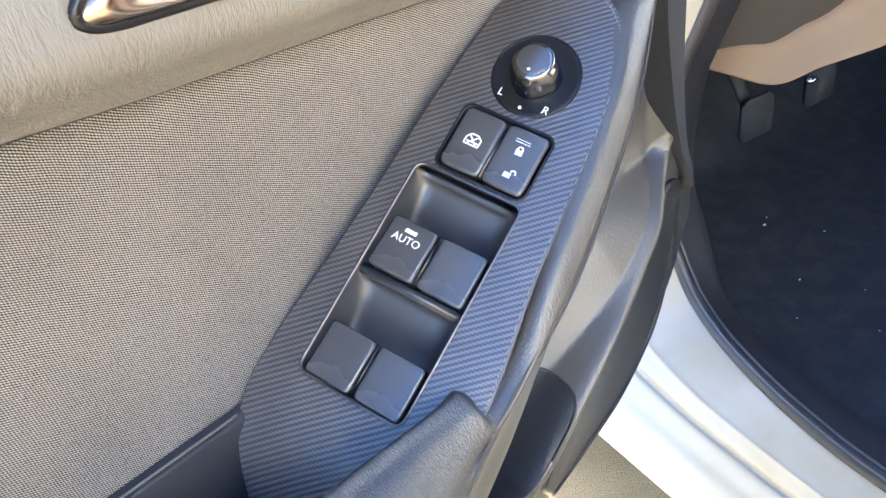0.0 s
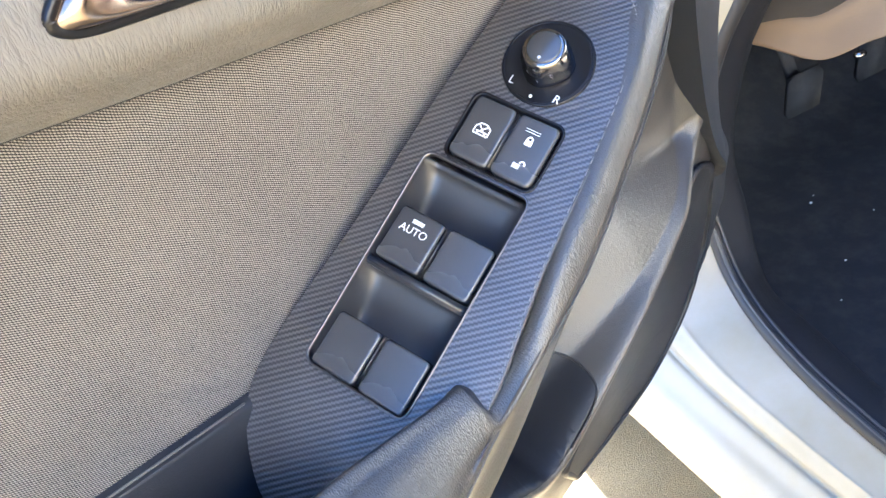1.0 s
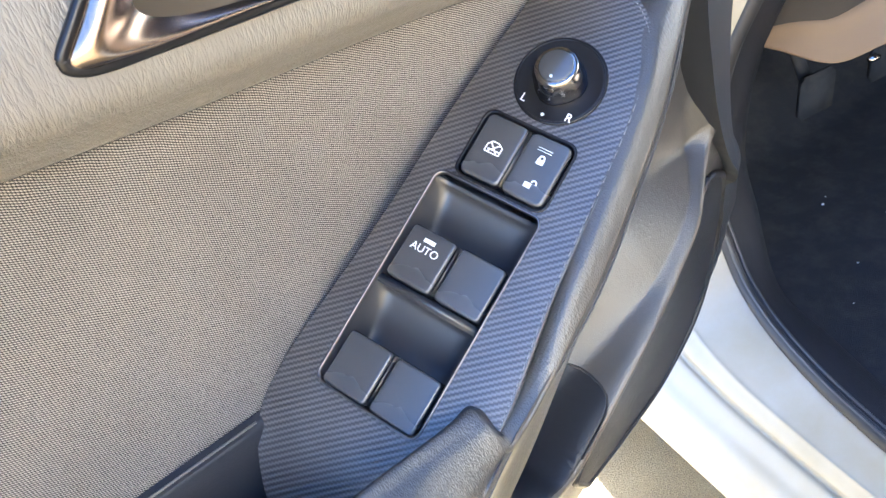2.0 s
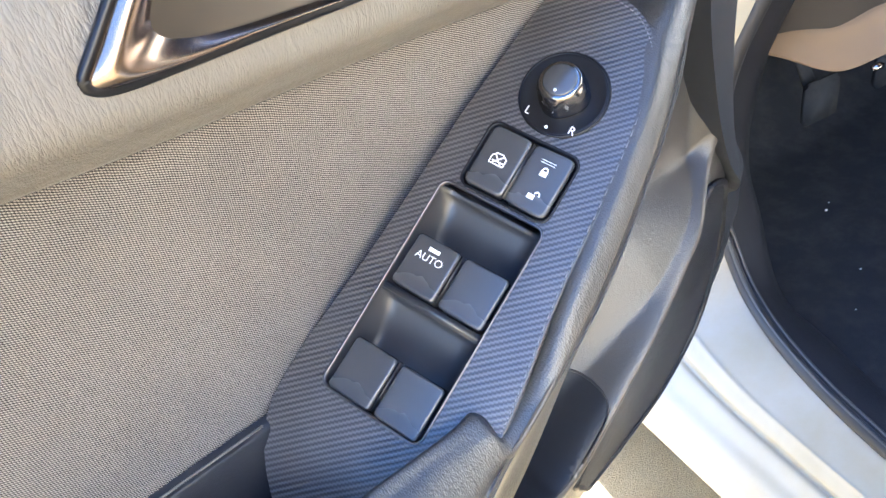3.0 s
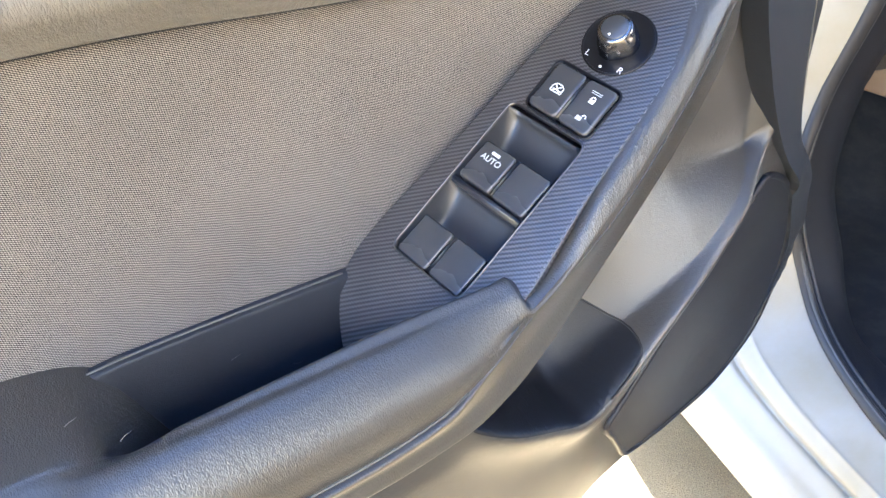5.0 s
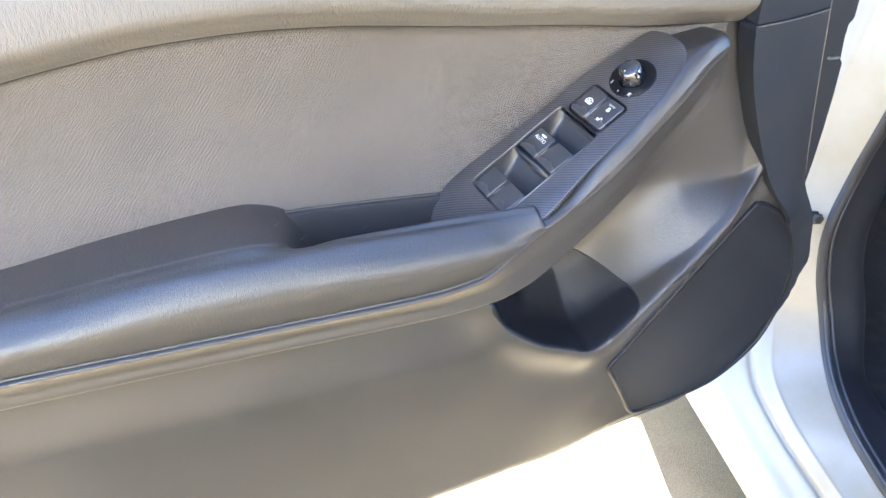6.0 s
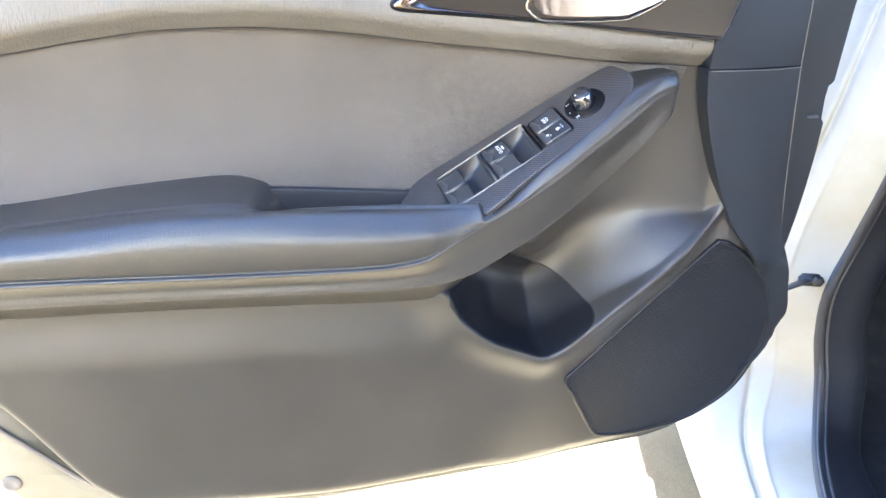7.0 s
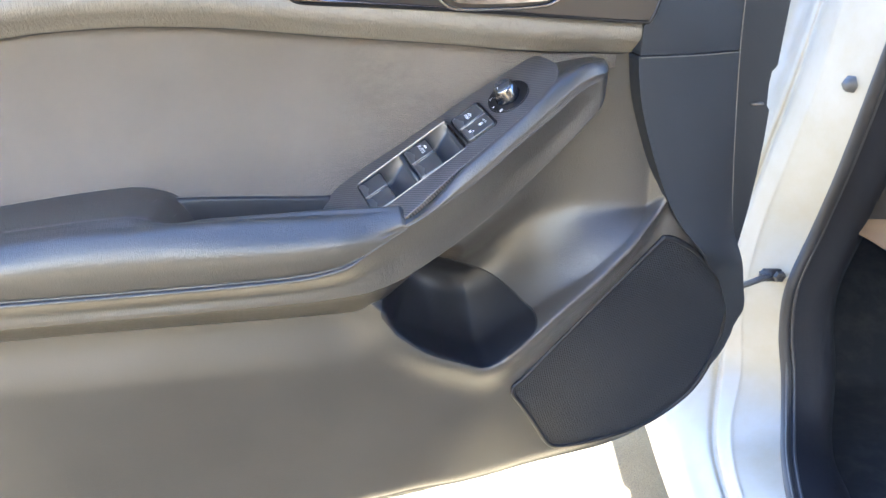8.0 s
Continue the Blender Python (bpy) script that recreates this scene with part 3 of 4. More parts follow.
B_Z = (0.682, 0.7065, 0.7150, 0.7135, 0.712, 0.7130, 0.7140, 0.7085, 0.746, 0.7625, 0.777, 0.7905, 0.804, 0.8135, 0.811)
C_X = (-0.95, -0.45, -0.3, -0.2, -0.165, -0.14, -0.114, -0.0626, -0.0192, 0.01, 0.04, 0.072)
C_Y = (-0.078, -0.08, -0.08, -0.082, -0.082, -0.080, -0.075, -0.070, -0.060, -0.050, -0.036, -0.020)
C_Z = (0.652, 0.668, 0.667, 0.669, 0.674, 0.686, 0.699, 0.729, 0.759, 0.777, 0.794, 0.801)
D_X = (-0.95, -0.4, -0.2, -0.15, -0.12, -0.10, -0.05, 0.0, 0.04, 0.072)
D_Y = (-0.073, -0.075, -0.077, -0.075, -0.070, -0.066, -0.0535, -0.044, -0.033, -0.018)
D_Z = (0.632, 0.646, 0.646, 0.648, 0.654, 0.663, 0.690, 0.728, 0.760, 0.785)
E_X = (-0.95, -0.4, -0.15, -0.10, -0.05, 0.0, 0.072)
E_Y = (-0.006, -0.006, -0.006, 0.01, 0.03, 0.02, 0.004)
E_Z = (0.590, 0.596, 0.592, 0.612, 0.662, 0.705, 0.775)


def armrest_section(x):
    f = lambda xs, ys: float(smooth(x, xs, ys))
    a, m_, n_ = (f(A_X, A_Y), f(A_X, A_Z)), (f(A_X, M_Y), f(A_X, M_Z)), (f(A_X, N_Y), f(A_X, N_Z))
    b, c, d, e = (f(B_X, B_Y), f(B_X, B_Z)), (f(C_X, C_Y), f(C_X, C_Z)), (f(D_X, D_Y), f(D_X, D_Z)), (f(E_X, E_Y), f(E_X, E_Z))
    cd = ((c[0] + d[0]) / 2 + 0.0025 * min(1, max(0, (0.07 - x) / 0.07)), (c[1] + d[1]) / 2)
    # level top, tight crest and upright face along the pad; a plain slope beside the switches
    k = float(step(-0.115, -0.165, x))
    p1 = ((b[0] + c[0]) / 2 - 0.003 + ((b[0] - 0.0105) - ((b[0] + c[0]) / 2 - 0.003)) * k, (b[1] + c[1]) / 2 + 0.001 + ((b[1] - 0.0045) - ((b[1] + c[1]) / 2 + 0.001)) * k)
    p2 = (b[0] * 0.3 + c[0] * 0.7 - 0.002, b[1] * 0.3 + c[1] * 0.7)
    p2 = (p2[0] + (c[0] - 0.001 - p2[0]) * k, p2[1] + (c[1] * 0.42 + b[1] * 0.58 - p2[1]) * k)
    # crease between the pad and the rail below it
    q = float(step(-0.135, -0.170, x))
    crease = [(c[0] + 0.0002, c[1] + 0.0062), (c[0] + 0.0024 * q, c[1] + 0.0030), (c[0] - 0.0020 * q, c[1] + 0.0002)]
    ctrl = [(a[0] + 0.02, a[1]), a, m_, n_, b, p1, p2, *crease, cd, (d[0] - 0.0006, d[1] + 0.0035), d, (d[0] + 0.0045, d[1] - 0.0022), ((d[0] + e[0]) / 2, d[1] * 0.6 + e[1] * 0.4), e, (e[0] + 0.03, e[1])]
    pts = spline(ctrl, 149)
    # the rounded front end
    k = max(0.0, (x - 0.058) / 0.014)
    g = math.sqrt(max(0.0, 1 - k * k)) if k < 1 else 0.0
    return [(x, 0.010 + (y - 0.010) * g, 0.797 + (z - 0.797) * (0.35 + 0.65 * g)) for y, z in pts]


rows = [armrest_section(x) for x in np.concatenate((np.linspace(-0.95, -0.34, 30), np.linspace(-0.335, -0.125, 50), np.linspace(-0.1235, -0.105, 24), np.linspace(-0.103, 0.056, 56), 0.058 + 0.0139 * np.sin(np.linspace(0, math.pi / 2, 12))))]
part("armrest", skin(rows, False, True), LEATHER, door, "padded grained dark grey leather")
part("armrest_seam", tube([(x, float(smooth(x, C_X, C_Y)) + 0.0010, float(smooth(x, C_X, C_Z)) + 0.0031) for x in np.linspace(-0.9, -0.152, 60)], 0.0006, 6), LIP, door, "raised seam along the armrest")

# pull cup behind the armrest bar
rows = []
for x in np.linspace(-0.298, -0.158, 40):
    k = float(step(-0.300, -0.262, x) * step(-0.150, -0.185, x))
    top = 0.7105 - 0.09 * (x + 0.285) if x > -0.285 else 0.7105
    back = float(smooth(x, (-0.30, -0.27, -0.158), (-0.006, -0.001, 0.006)))
    rows.append([(x, y, z) for y, z in spline([(back + 0.004, top + 0.001), (back, top), (back - 0.002, top - 0.004), (back - 0.004, top - 0.012 - 0.025 * k), (back - 0.008, top - 0.018 - 0.046 * k), (-0.030, top - 0.012 - 0.058 * k), (-0.046, top - 0.008 - 0.050 * k), (-0.051, top - 0.006 - 0.02 * k), (-0.054, top - 0.004)], 36)])
part("pull_cup", skin(rows), CUP_PLASTIC, door, "smooth dark plastic pull cup")
part("pull_cup_edge", tube([(x, float(smooth(x, (-0.30, -0.27, -0.158), (-0.006, -0.001, 0.006))) - 0.001, 0.7130 - 0.09 * (x + 0.285)) for x in np.linspace(-0.288, -0.168, 24)], 0.0005, 6), LIP, door, "thin pale edge of the pull cup")
part("pull_cup_tray", block(0.040, 0.012, 0.003, 0.001, (-0.205, -0.016, 0.655)), DARK_PLASTIC, door)

# ---- switch panel, in its own plane ----
MM = 0.001
left_edge = [(3, -100), (-12, -101), (-24, -90), (-33, -76), (-37.5, -62), (-38.2, -40), (-36.5, -17), (-34.6, 5), (-33, 33), (-32, 62), (-30, 90), (-27.5, 114), (-25, 135)]
right_edge = [(-16, 141), (0, 143.5), (12.5, 139.5), (21.5, 131.5), (26.5, 123), (30.5, 112), (34.3, 90), (37.0, 65), (38.9, 40), (41.2, 19), (44.8, -4), (46.8, -18), (47.4, -27)]
edge = [tuple(p) for p in spline([(x * MM, y * MM) for x, y in left_edge + right_edge], 120)] + [(0.0395, -0.0272), (0.0365, -0.0285), (0.0345, -0.0305), (0.0305, -0.038), (0.027, -0.047), (0.019, -0.066)]
bm = plate(edge, [rounded(0.0465, 0.0925, 0.004), rounded(0.0395, 0.0285, 0.004, 0.0022, 0.062)], 0.008, 0.004)
for v in bm.verts:
    t = max(0.0, -0.055 - v.co.y)
    v.co.z -= 6.0 * t * t
    t = max(0.0, v.co.y - 0.10)
    v.co.z -= 1.0 * t * t
    t = max(0.0, abs(v.co.x) - 0.024)
    v.co.z -= 3.0 * t * t
panel = part("switch_panel", bm, FILM, door, "dark ribbed film with slanted twill lines", m=panel_pose)
film_edge = [p for p in edge[60:] if -0.026 < p[1] < 0.070 and p[0] > 0.03]
part("film_edge", tube([(x - 0.0002, y, -3.0 * (x - 0.024) ** 2) for x, y in film_edge], 0.0004, 6), LIP, panel, "thin pale cut edge of the film")

# frame round the window switches
def ring(outer, inner, z0, z1):
    rows = [[(x, y, z0) for x, y in outer], [(x, y, z1) for x, y in outer], [(x, y, z1) for x, y in inner], [(x, y, z0) for x, y in inner]]
    bm = skin(rows, True)
    return bm


switch_frame = part("switch_frame", ring(rounded(0.0475, 0.0935, 0.0045), rounded(0.0455, 0.0915, 0.0035), -0.002, 0.0006), DARK_CHROME, panel, "thin shiny dark frame")
well = []
for y in np.linspace(-0.0455, 0.0455, 60):
    yy = ((y * 1000 + 45.5) % 45.5) / 45.5
    low = -0.016 + 0.0085 * step(0.5, 0.97, yy) + 0.0065 * step(0.90, 1.0, yy)
    well.append([(x, y, low + (-0.001 - low) * step(0.0190, 0.0228, abs(x))) for x in np.linspace(-0.0228, 0.0228, 17)])
part("switch_well", skin(well), SWITCH, panel, "scooped black plastic finger wells")
part("switch_bridge", block(0.0455, 0.0035, 0.012, 0.001, (0, -0.0015, -0.0062)), SWITCH, panel)

for cx, cy, tilt in ((-0.0108, 0.0125, -3), (0.0112, 0.0125, -3), (-0.0108, -0.0345, -3), (0.0112, -0.0345, -3)):
    key = part("window_switch", pill(0.0199, 0.0222, 0.002, 0.0, 0.010, 0.0010), SWITCH_TOP, panel, "black window switch key", m=pose(cx, cy, -0.0005, tilt, 0, 0))
    if cx < 0 < cy:
        writing("AUTO", 0.0044, pose(cx, cy, -0.0005, tilt, 0, 0) @ pose(-0.0004, 0.0030, 0.00008), panel, "auto_lettering")
        part("auto_mark", block(0.0050, 0.0016, 0.0001, 0, (-0.0002, 0.0068, 0.00006)), WHITE_INK, panel, flat=True, m=pose(cx, cy, -0.0005, tilt, 0, 0))
for cy in (0.0125, -0.0345):
    part("key_divider", block(0.0007, 0.021, 0.006, 0.0002, (0.0002, cy, -0.0042)), DARK_CHROME, panel)

part("lock_bezel", ring(rounded(0.0405, 0.0295, 0.0045, 0.0022, 0.062), rounded(0.0385, 0.0275, 0.004, 0.0022, 0.062), -0.006, 0.0006), GLOSS, panel, "gloss black bezel")
part("lock_bed", block(0.038, 0.027, 0.002, 0, (0.0022, 0.062, -0.004)), GLOSS, panel)
part("lock_divider", block(0.0007, 0.024, 0.004, 0.0002, (0.0023, 0.062, -0.0006)), DARK_CHROME, panel)
lock_keys = []
for cx in (-0.0070, 0.0117):
    lock_keys.append(part("lock_switch", pill(0.0176, 0.0258, 0.0028, 0.0018, 0.006, 0.0011), SWITCH_TOP, panel, "black door lock key", m=pose(cx, 0.062, 0)))


def strokes(lines, width, z, key, name):
    """White line drawing from thin flat bars."""
    bm = bmesh.new()
    for (x0, y0), (x1, y1) in lines:
        d = Vector((x1 - x0, y1 - y0, 0))
        n = Vector((-d.y, d.x, 0)).normalized() * width / 2
        a, b = Vector((x0, y0, z)), Vector((x1, y1, z))
        bm.faces.new([bm.verts.new(p) for p in (a - n, b - n, b + n, a + n)])
    got = bmesh.ops.extrude_face_region(bm, geom=bm.faces[:])
    for v in got["geom"]:
        if isinstance(v, bmesh.types.BMVert):
            v.co.z += 0.00006
    return part(name, bm, WHITE_INK, panel, flat=True, m=key.matrix_basis)


e = 0.00078
win = [(-4, -2.6), (4, -2.6), (4, 1.5), (1.5, 3.2), (-2, 3.2), (-4, 1), (-4, -2.6)]
strokes([((a[0] * e, a[1] * e), (b[0] * e, b[1] * e)) for a, b in zip(win, win[1:])] + [((-3 * e, -1 * e), (3.6 * e, -1 * e)), ((-2.4 * e, -2.2 * e), (2.4 * e, 2.4 * e)), ((-2.4 * e, 2.2 * e), (2.4 * e, -2.2 * e))], 0.00052, 0.00182, lock_keys[0], "window_lock_mark")


def padlock(cy, shift, name):
    body = [((-1.9 * e, cy - 1.1 * e), (1.9 * e, cy - 1.1 * e)), ((-1.9 * e, cy + 0.2 * e), (1.9 * e, cy + 0.2 * e)), ((-1.9 * e, cy - 0.4 * e), (-0.5 * e, cy - 0.4 * e)), ((0.5 * e, cy - 0.4 * e), (1.9 * e, cy - 0.4 * e))]
    p1 = strokes(body, 0.0011, 0.00182, lock_keys[1], name)
    arc = [(shift + 1.3 * e * math.cos(t), cy + 1.4 * e + 1.3 * e * math.sin(t)) for t in np.linspace(math.pi, 0, 9)]
    legs = [((arc[-1][0], cy + 0.8 * e), arc[-1]), ((arc[0][0], cy + 0.8 * e), arc[0])]
    strokes([(arc[i], arc[i + 1]) for i in range(8)] + legs[: 1 if shift else 2], 0.0006, 0.00182, lock_keys[1], name)


padlock(0.0032, 0.0, "locked_mark")
padlock(-0.0066, 0.0020, "unlocked_mark")
strokes([((-4.4 * e, 0.0080), (3.4 * e, 0.0080)), ((-4.4 * e, 0.0070), (3.4 * e, 0.0070))], 0.0002, 0.00182, lock_keys[1], "lock_indicator")

# mirror switch
part("mirror_dial", lathe([(0.0001, 0.0), (0.0171, 0.0), (0.0171, 0.0006), (0.0166, 0.0008), (0.0160, 0.0006), (0.0100, 0.0004), (0.0001, 0.0004)], 64), GLOSS, panel, "round gloss black mirror switch base", m=pose(0.002, 0.097, 0.0002))
rows = []
for r, z in ((0.0098, 0.0), (0.0104, 0.0012), (0.0102, 0.0035), (0.0090, 0.0095), (0.0082, 0.0118), (0.0077, 0.0127), (0.0069, 0.0130)):
    rows.append([((r + (0.00035 if z < 0.011 else 0) * math.copysign(abs(math.cos(4 * t)) ** 0.3, math.cos(4 * t))) * math.cos(t), (r + (0.00035 if z < 0.011 else 0) * math.copysign(abs(math.cos(4 * t)) ** 0.3, math.cos(4 * t))) * math.sin(t), z) for t in np.linspace(0, 2 * math.pi, 96, endpoint=False)])
knob = part("mirror_knob", skin(rows, True, True), SMOKED, panel, "dark chrome faceted knob", m=pose(0.002, 0.097, 0))
part("knob_top", lathe([(0.0001, 0.0122), (0.0063, 0.0126), (0.0066, 0.0133), (0.0060, 0.0137), (0.0001, 0.0136)], 48), SWITCH_TOP, panel, m=pose(0.002, 0.097, 0))
part("knob_dot", lathe([(0.0001, 0.01365), (0.0006, 0.01365), (0.0006, 0.01375), (0.0001, 0.01375)], 16), WHITE_INK, panel, m=pose(0.0025, 0.0925, 0.0001))
for text, u, v, turn in (("L", -0.0093, -0.0118, -2), ("R", 0.0105, -0.0123, -2)):
    writing(text, 0.0046, pose(0.002 + u, 0.097 + v, 0.0012, 0, 0, turn), panel, "dial_letter")
part("dial_dot", lathe([(0.0001, 0.0004), (0.0007, 0.0004), (0.0007, 0.0006), (0.0001, 0.0006)], 16), WHITE_INK, panel, m=pose(0.0026, 0.0822, 0.0004))

part("dial_ring", tube([(0.002 + 0.0174 * math.cos(t), 0.097 + 0.0174 * math.sin(t), 0.0005) for t in np.linspace(0, 2 * math.pi, 64, endpoint=False)], 0.0007, 8, True), GLOSS, panel, "black ring round the mirror switch")

# stitches along the panel's outer edge
line = spline([(x * MM, y * MM) for x, y in [(0, 142), (11.5, 138.5), (20.5, 130.8), (25.5, 122.5), (29.5, 111.6), (33.3, 89.8), (36.0, 64.8), (37.9, 39.9), (40.2, 18.9), (43.8, -4), (45.8, -18), (46.4, -26)]], 168)
bm = bmesh.new()
for a, b in zip(line[::3], line[2::3]):
    q = tube([(p[0], p[1], -0.0001 - 1.0 * max(0, p[1] - 0.10) ** 2 - 3.0 * max(0, p[0] - 0.024) ** 2) for p in (a, b)], 0.0003, 6)
    tmp = bpy.data.meshes.new("tmp")
    q.to_mesh(tmp)
    q.free()
    bm.from_mesh(tmp)
    bpy.data.meshes.remove(tmp)
part("stitching", bm, THREAD, panel, "pale grey stitches")

# ---- inner door handle ----
bezel_y = lambda x, z: smooth(x, (-0.20, 0.12), (-0.0250, -0.0075)) + 0.04 * (z - 0.86)
bez = [(-0.1870, 0.8685), (-0.1835, 0.8730), (-0.160, 0.897), (-0.120, 0.929), (0.09, 0.929), (0.122, 0.913), (0.109, 0.868), (0.101, 0.845), (0.088, 0.8425), (0.0, 0.8505), (-0.10, 0.859), (-0.165, 0.8632), (-0.179, 0.8642), (-0.1850, 0.8658)]
bez_s = spline(bez, 72, True)
bezel = part("handle_bezel", sheet([tuple(p) for p in bez_s], lambda x, z: bezel_y(x, z) - 0.004, 0.02, 0.015), PIANO, door, "smoked glossy door handle surround")
part("bezel_trim", tube([(p[0], float(bezel_y(p[0], p[1])) - 0.0036, p[1]) for p in bez_s], 0.0015, 8, True), GLOSS, bezel)
outer = spline([(-0.06, 0.8570), (-0.10, 0.8602), (-0.14, 0.8630), (-0.174, 0.8643), (-0.1862, 0.8668), (-0.1795, 0.8763), (-0.169, 0.8885), (-0.151, 0.909)], 50)
inner = spline([(-0.06, 0.8578), (-0.10, 0.8615), (-0.14, 0.8650), (-0.160, 0.8680), (-0.1685, 0.8725), (-0.166, 0.880), (-0.155, 0.893), (-0.138, 0.911)], 50)
rows = []
for p, q in zip(outer, inner):
    yo, yi = float(bezel_y(*p)), float(bezel_y(*q))
    rows.append(spline([(p[0], yo - 0.0040, p[1]), (p[0] * 0.7 + q[0] * 0.3, yo - 0.0068, p[1] * 0.7 + q[1] * 0.3), (p[0] * 0.3 + q[0] * 0.7, yi - 0.0066, p[1] * 0.3 + q[1] * 0.7), (q[0], yi - 0.0040, q[1])], 9))
part("bezel_strip", skin(rows), WARM_CHROME, bezel, "bright chrome strip")
cup = spline([(-0.078, 0.875), (-0.074, 0.861), (-0.055, 0.8565), (0.0, 0.857), (0.018, 0.862), (0.040, 0.874), (0.055, 0.895), (0.03, 0.912), (-0.05, 0.912)], 60, True)
part("handle_ring", tube([(p[0], float(bezel_y(p[0], p[1])) - 0.006, p[1]) for p in cup], 0.0014, 8, True), CHROME, bezel, "chrome ring")
part("handle_lever", sheet([(p[0] * 0.94, 0.886 + (p[1] - 0.886) * 0.86) for p in cup], lambda x, z: bezel_y(x, z) - 0.008 - 0.004 * step(0.86, 0.89, z), 0.012, 0.01), CHROME, bezel, "silver pull lever")

# ---- painted shell of the door ----
shell = [(-0.62, 0.95), (-0.68, 0.66), (-0.64, 0.52), (-0.59, 0.42), (-0.545, 0.345), (-0.50, 0.318), (-0.40, 0.308), (-0.13, 0.335), (0.0, 0.350), (0.16, 0.372), (0.23, 0.430), (0.255, 0.475), (0.262, 0.53), (0.230, 0.60), (0.205, 0.68), (0.18, 0.78), (0.165, 0.95)]
part("door_shell", sheet([tuple(p) for p in spline(shell, 60)] + [(0.165, 0.96), (-0.62, 0.96)], lambda x, z: 0.024 + 0.026 * step(-0.08, 0.06, x) + 0.006 * step(0.14, 0.27, x) + 0.10 * step(0.05, 0.09, -sdf(x, z, shell)), 0.02, 0.11), PAINT, door, "white painted sheet metal")
edge_cover = [(0.16, 0.96), (0.17, 0.78), (0.20, 0.60), (0.238, 0.510), (0.256, 0.524), (0.268, 0.545), (0.276, 0.571), (0.2795, 0.595), (0.283, 0.628), (0.285, 0.666), (0.2855, 0.704), (0.2845, 0.736), (0.2805, 0.741), (0.278, 0.763), (0.2785, 0.776), (0.2825, 0.779), (0.2840, 0.782), (0.284, 0.812), (0.284, 0.844), (0.286, 0.96)]
part("edge_cover", sheet(edge_cover, lambda x, z: 0.060 + 0.012 * step(0.20, 0.30, x) + 0 * z, 0.02, 0.03), COVER, door, "black plastic hinge edge cover")
part("clip_tab", block(0.013, 0.006, 0.0028, 0.001, (0.2660, 0.0660, 0.7450)), LIP, door, "pale plastic clip tab")
weather = spline([(-0.66, 0.60), (-0.60, 0.504), (-0.562, 0.458), (-0.535, 0.427), (-0.516, 0.4055), (-0.4985, 0.3865), (-0.480, 0.372), (-0.45, 0.360), (-0.42, 0.365)], 50)
part("weatherstrip", tube([(p[0], 0.021, p[1]) for p in weather], 0.0028, 8), PALE_RUBBER, door, "thin pale grey sealing strip")
part("plug", lathe([(0.0001, 0.0), (0.0098, 0.0), (0.0100, 0.0012), (0.0090, 0.0024), (0.0045, 0.0030), (0.0040, 0.0022), (0.0001, 0.0020)], 10), PALE_RUBBER, door, "grey rubber drain plug", m=pose(-0.562, 0.024, 0.383, 90, 0, 0))

# ---- car body: lat inwards, fwd ahead, up ----
body = new("car")
CF = Matrix(((0.9646, 0.2639, 0, 0), (-0.2639, 0.9646, 0, 0), (0, 0, 1, 0), (0, 0, 0, 1)))
body.matrix_world = CF
tagged(body, "white car body with open door frame, black seal and dark footwell", "car")

# rails of the door frame: seal line, then outwards over the sill and up the hinge pillar
SEAL = [(0.285, -1.1, 0.33), (0.285, -0.5, 0.33), (0.290, -0.10, 0.33), (0.300, 0.02, 0.33), (0.321, 0.115, 0.333), (0.343, 0.185, 0.345), (0.353, 0.228, 0.385), (0.349, 0.245, 0.44), (0.351, 0.250, 0.50), (0.3725, 0.251, 0.575), (0.3775, 0.2165, 0.66), (0.3790, 0.178, 0.755), (0.382, 0.130, 0.88), (0.388, 0.06, 1.05)]
MID = [(0.262, -1.1, 0.305), (0.262, -0.5, 0.305), (0.264, -0.10, 0.305), (0.268, 0.04, 0.305), (0.276, 0.14, 0.308), (0.293, 0.22, 0.32), (0.315, 0.275, 0.37), (0.315, 0.295, 0.44), (0.318, 0.300, 0.50), (0.328, 0.300, 0.575), (0.341, 0.281, 0.66), (0.355, 0.260, 0.755), (0.367, 0.235, 0.88), (0.385, 0.20, 1.05)]
STEP = [(0.240, -1.1, 0.272), (0.240, -0.5, 0.272), (0.240, -0.10, 0.272), (0.240, 0.05, 0.272), (0.242, 0.16, 0.274), (0.248, 0.25, 0.285), (0.262, 0.315, 0.34), (0.27, 0.335, 0.43), (0.275, 0.34, 0.50), (0.285, 0.34, 0.575), (0.305, 0.34, 0.66), (0.33, 0.34, 0.755), (0.36, 0.335, 0.88), (0.40, 0.32, 1.05)]
OUT = [(0.222, -1.1, 0.240), (0.222, -0.5, 0.240), (0.222, -0.10, 0.240), (0.222, 0.06, 0.240), (0.222, 0.18, 0.242), (0.222, 0.30, 0.250), (0.222, 0.38, 0.31), (0.222, 0.40, 0.43), (0.222, 0.40, 0.50), (0.222, 0.40, 0.575), (0.225, 0.40, 0.66), (0.23, 0.40, 0.755), (0.24, 0.40, 0.88), (0.28, 0.39, 1.05)]
LOW = [(0.226, -1.1, 0.20), (0.226, -0.5, 0.20), (0.226, -0.10, 0.20), (0.226, 0.07, 0.20), (0.226, 0.20, 0.20), (0.226, 0.36, 0.20), (0.222, 0.50, 0.22), (0.215, 0.55, 0.40), (0.213, 0.56, 0.50), (0.212, 0.56, 0.575), (0.212, 0.56, 0.66), (0.212, 0.56, 0.755), (0.22, 0.56, 0.88), (0.25, 0.55, 1.05)]
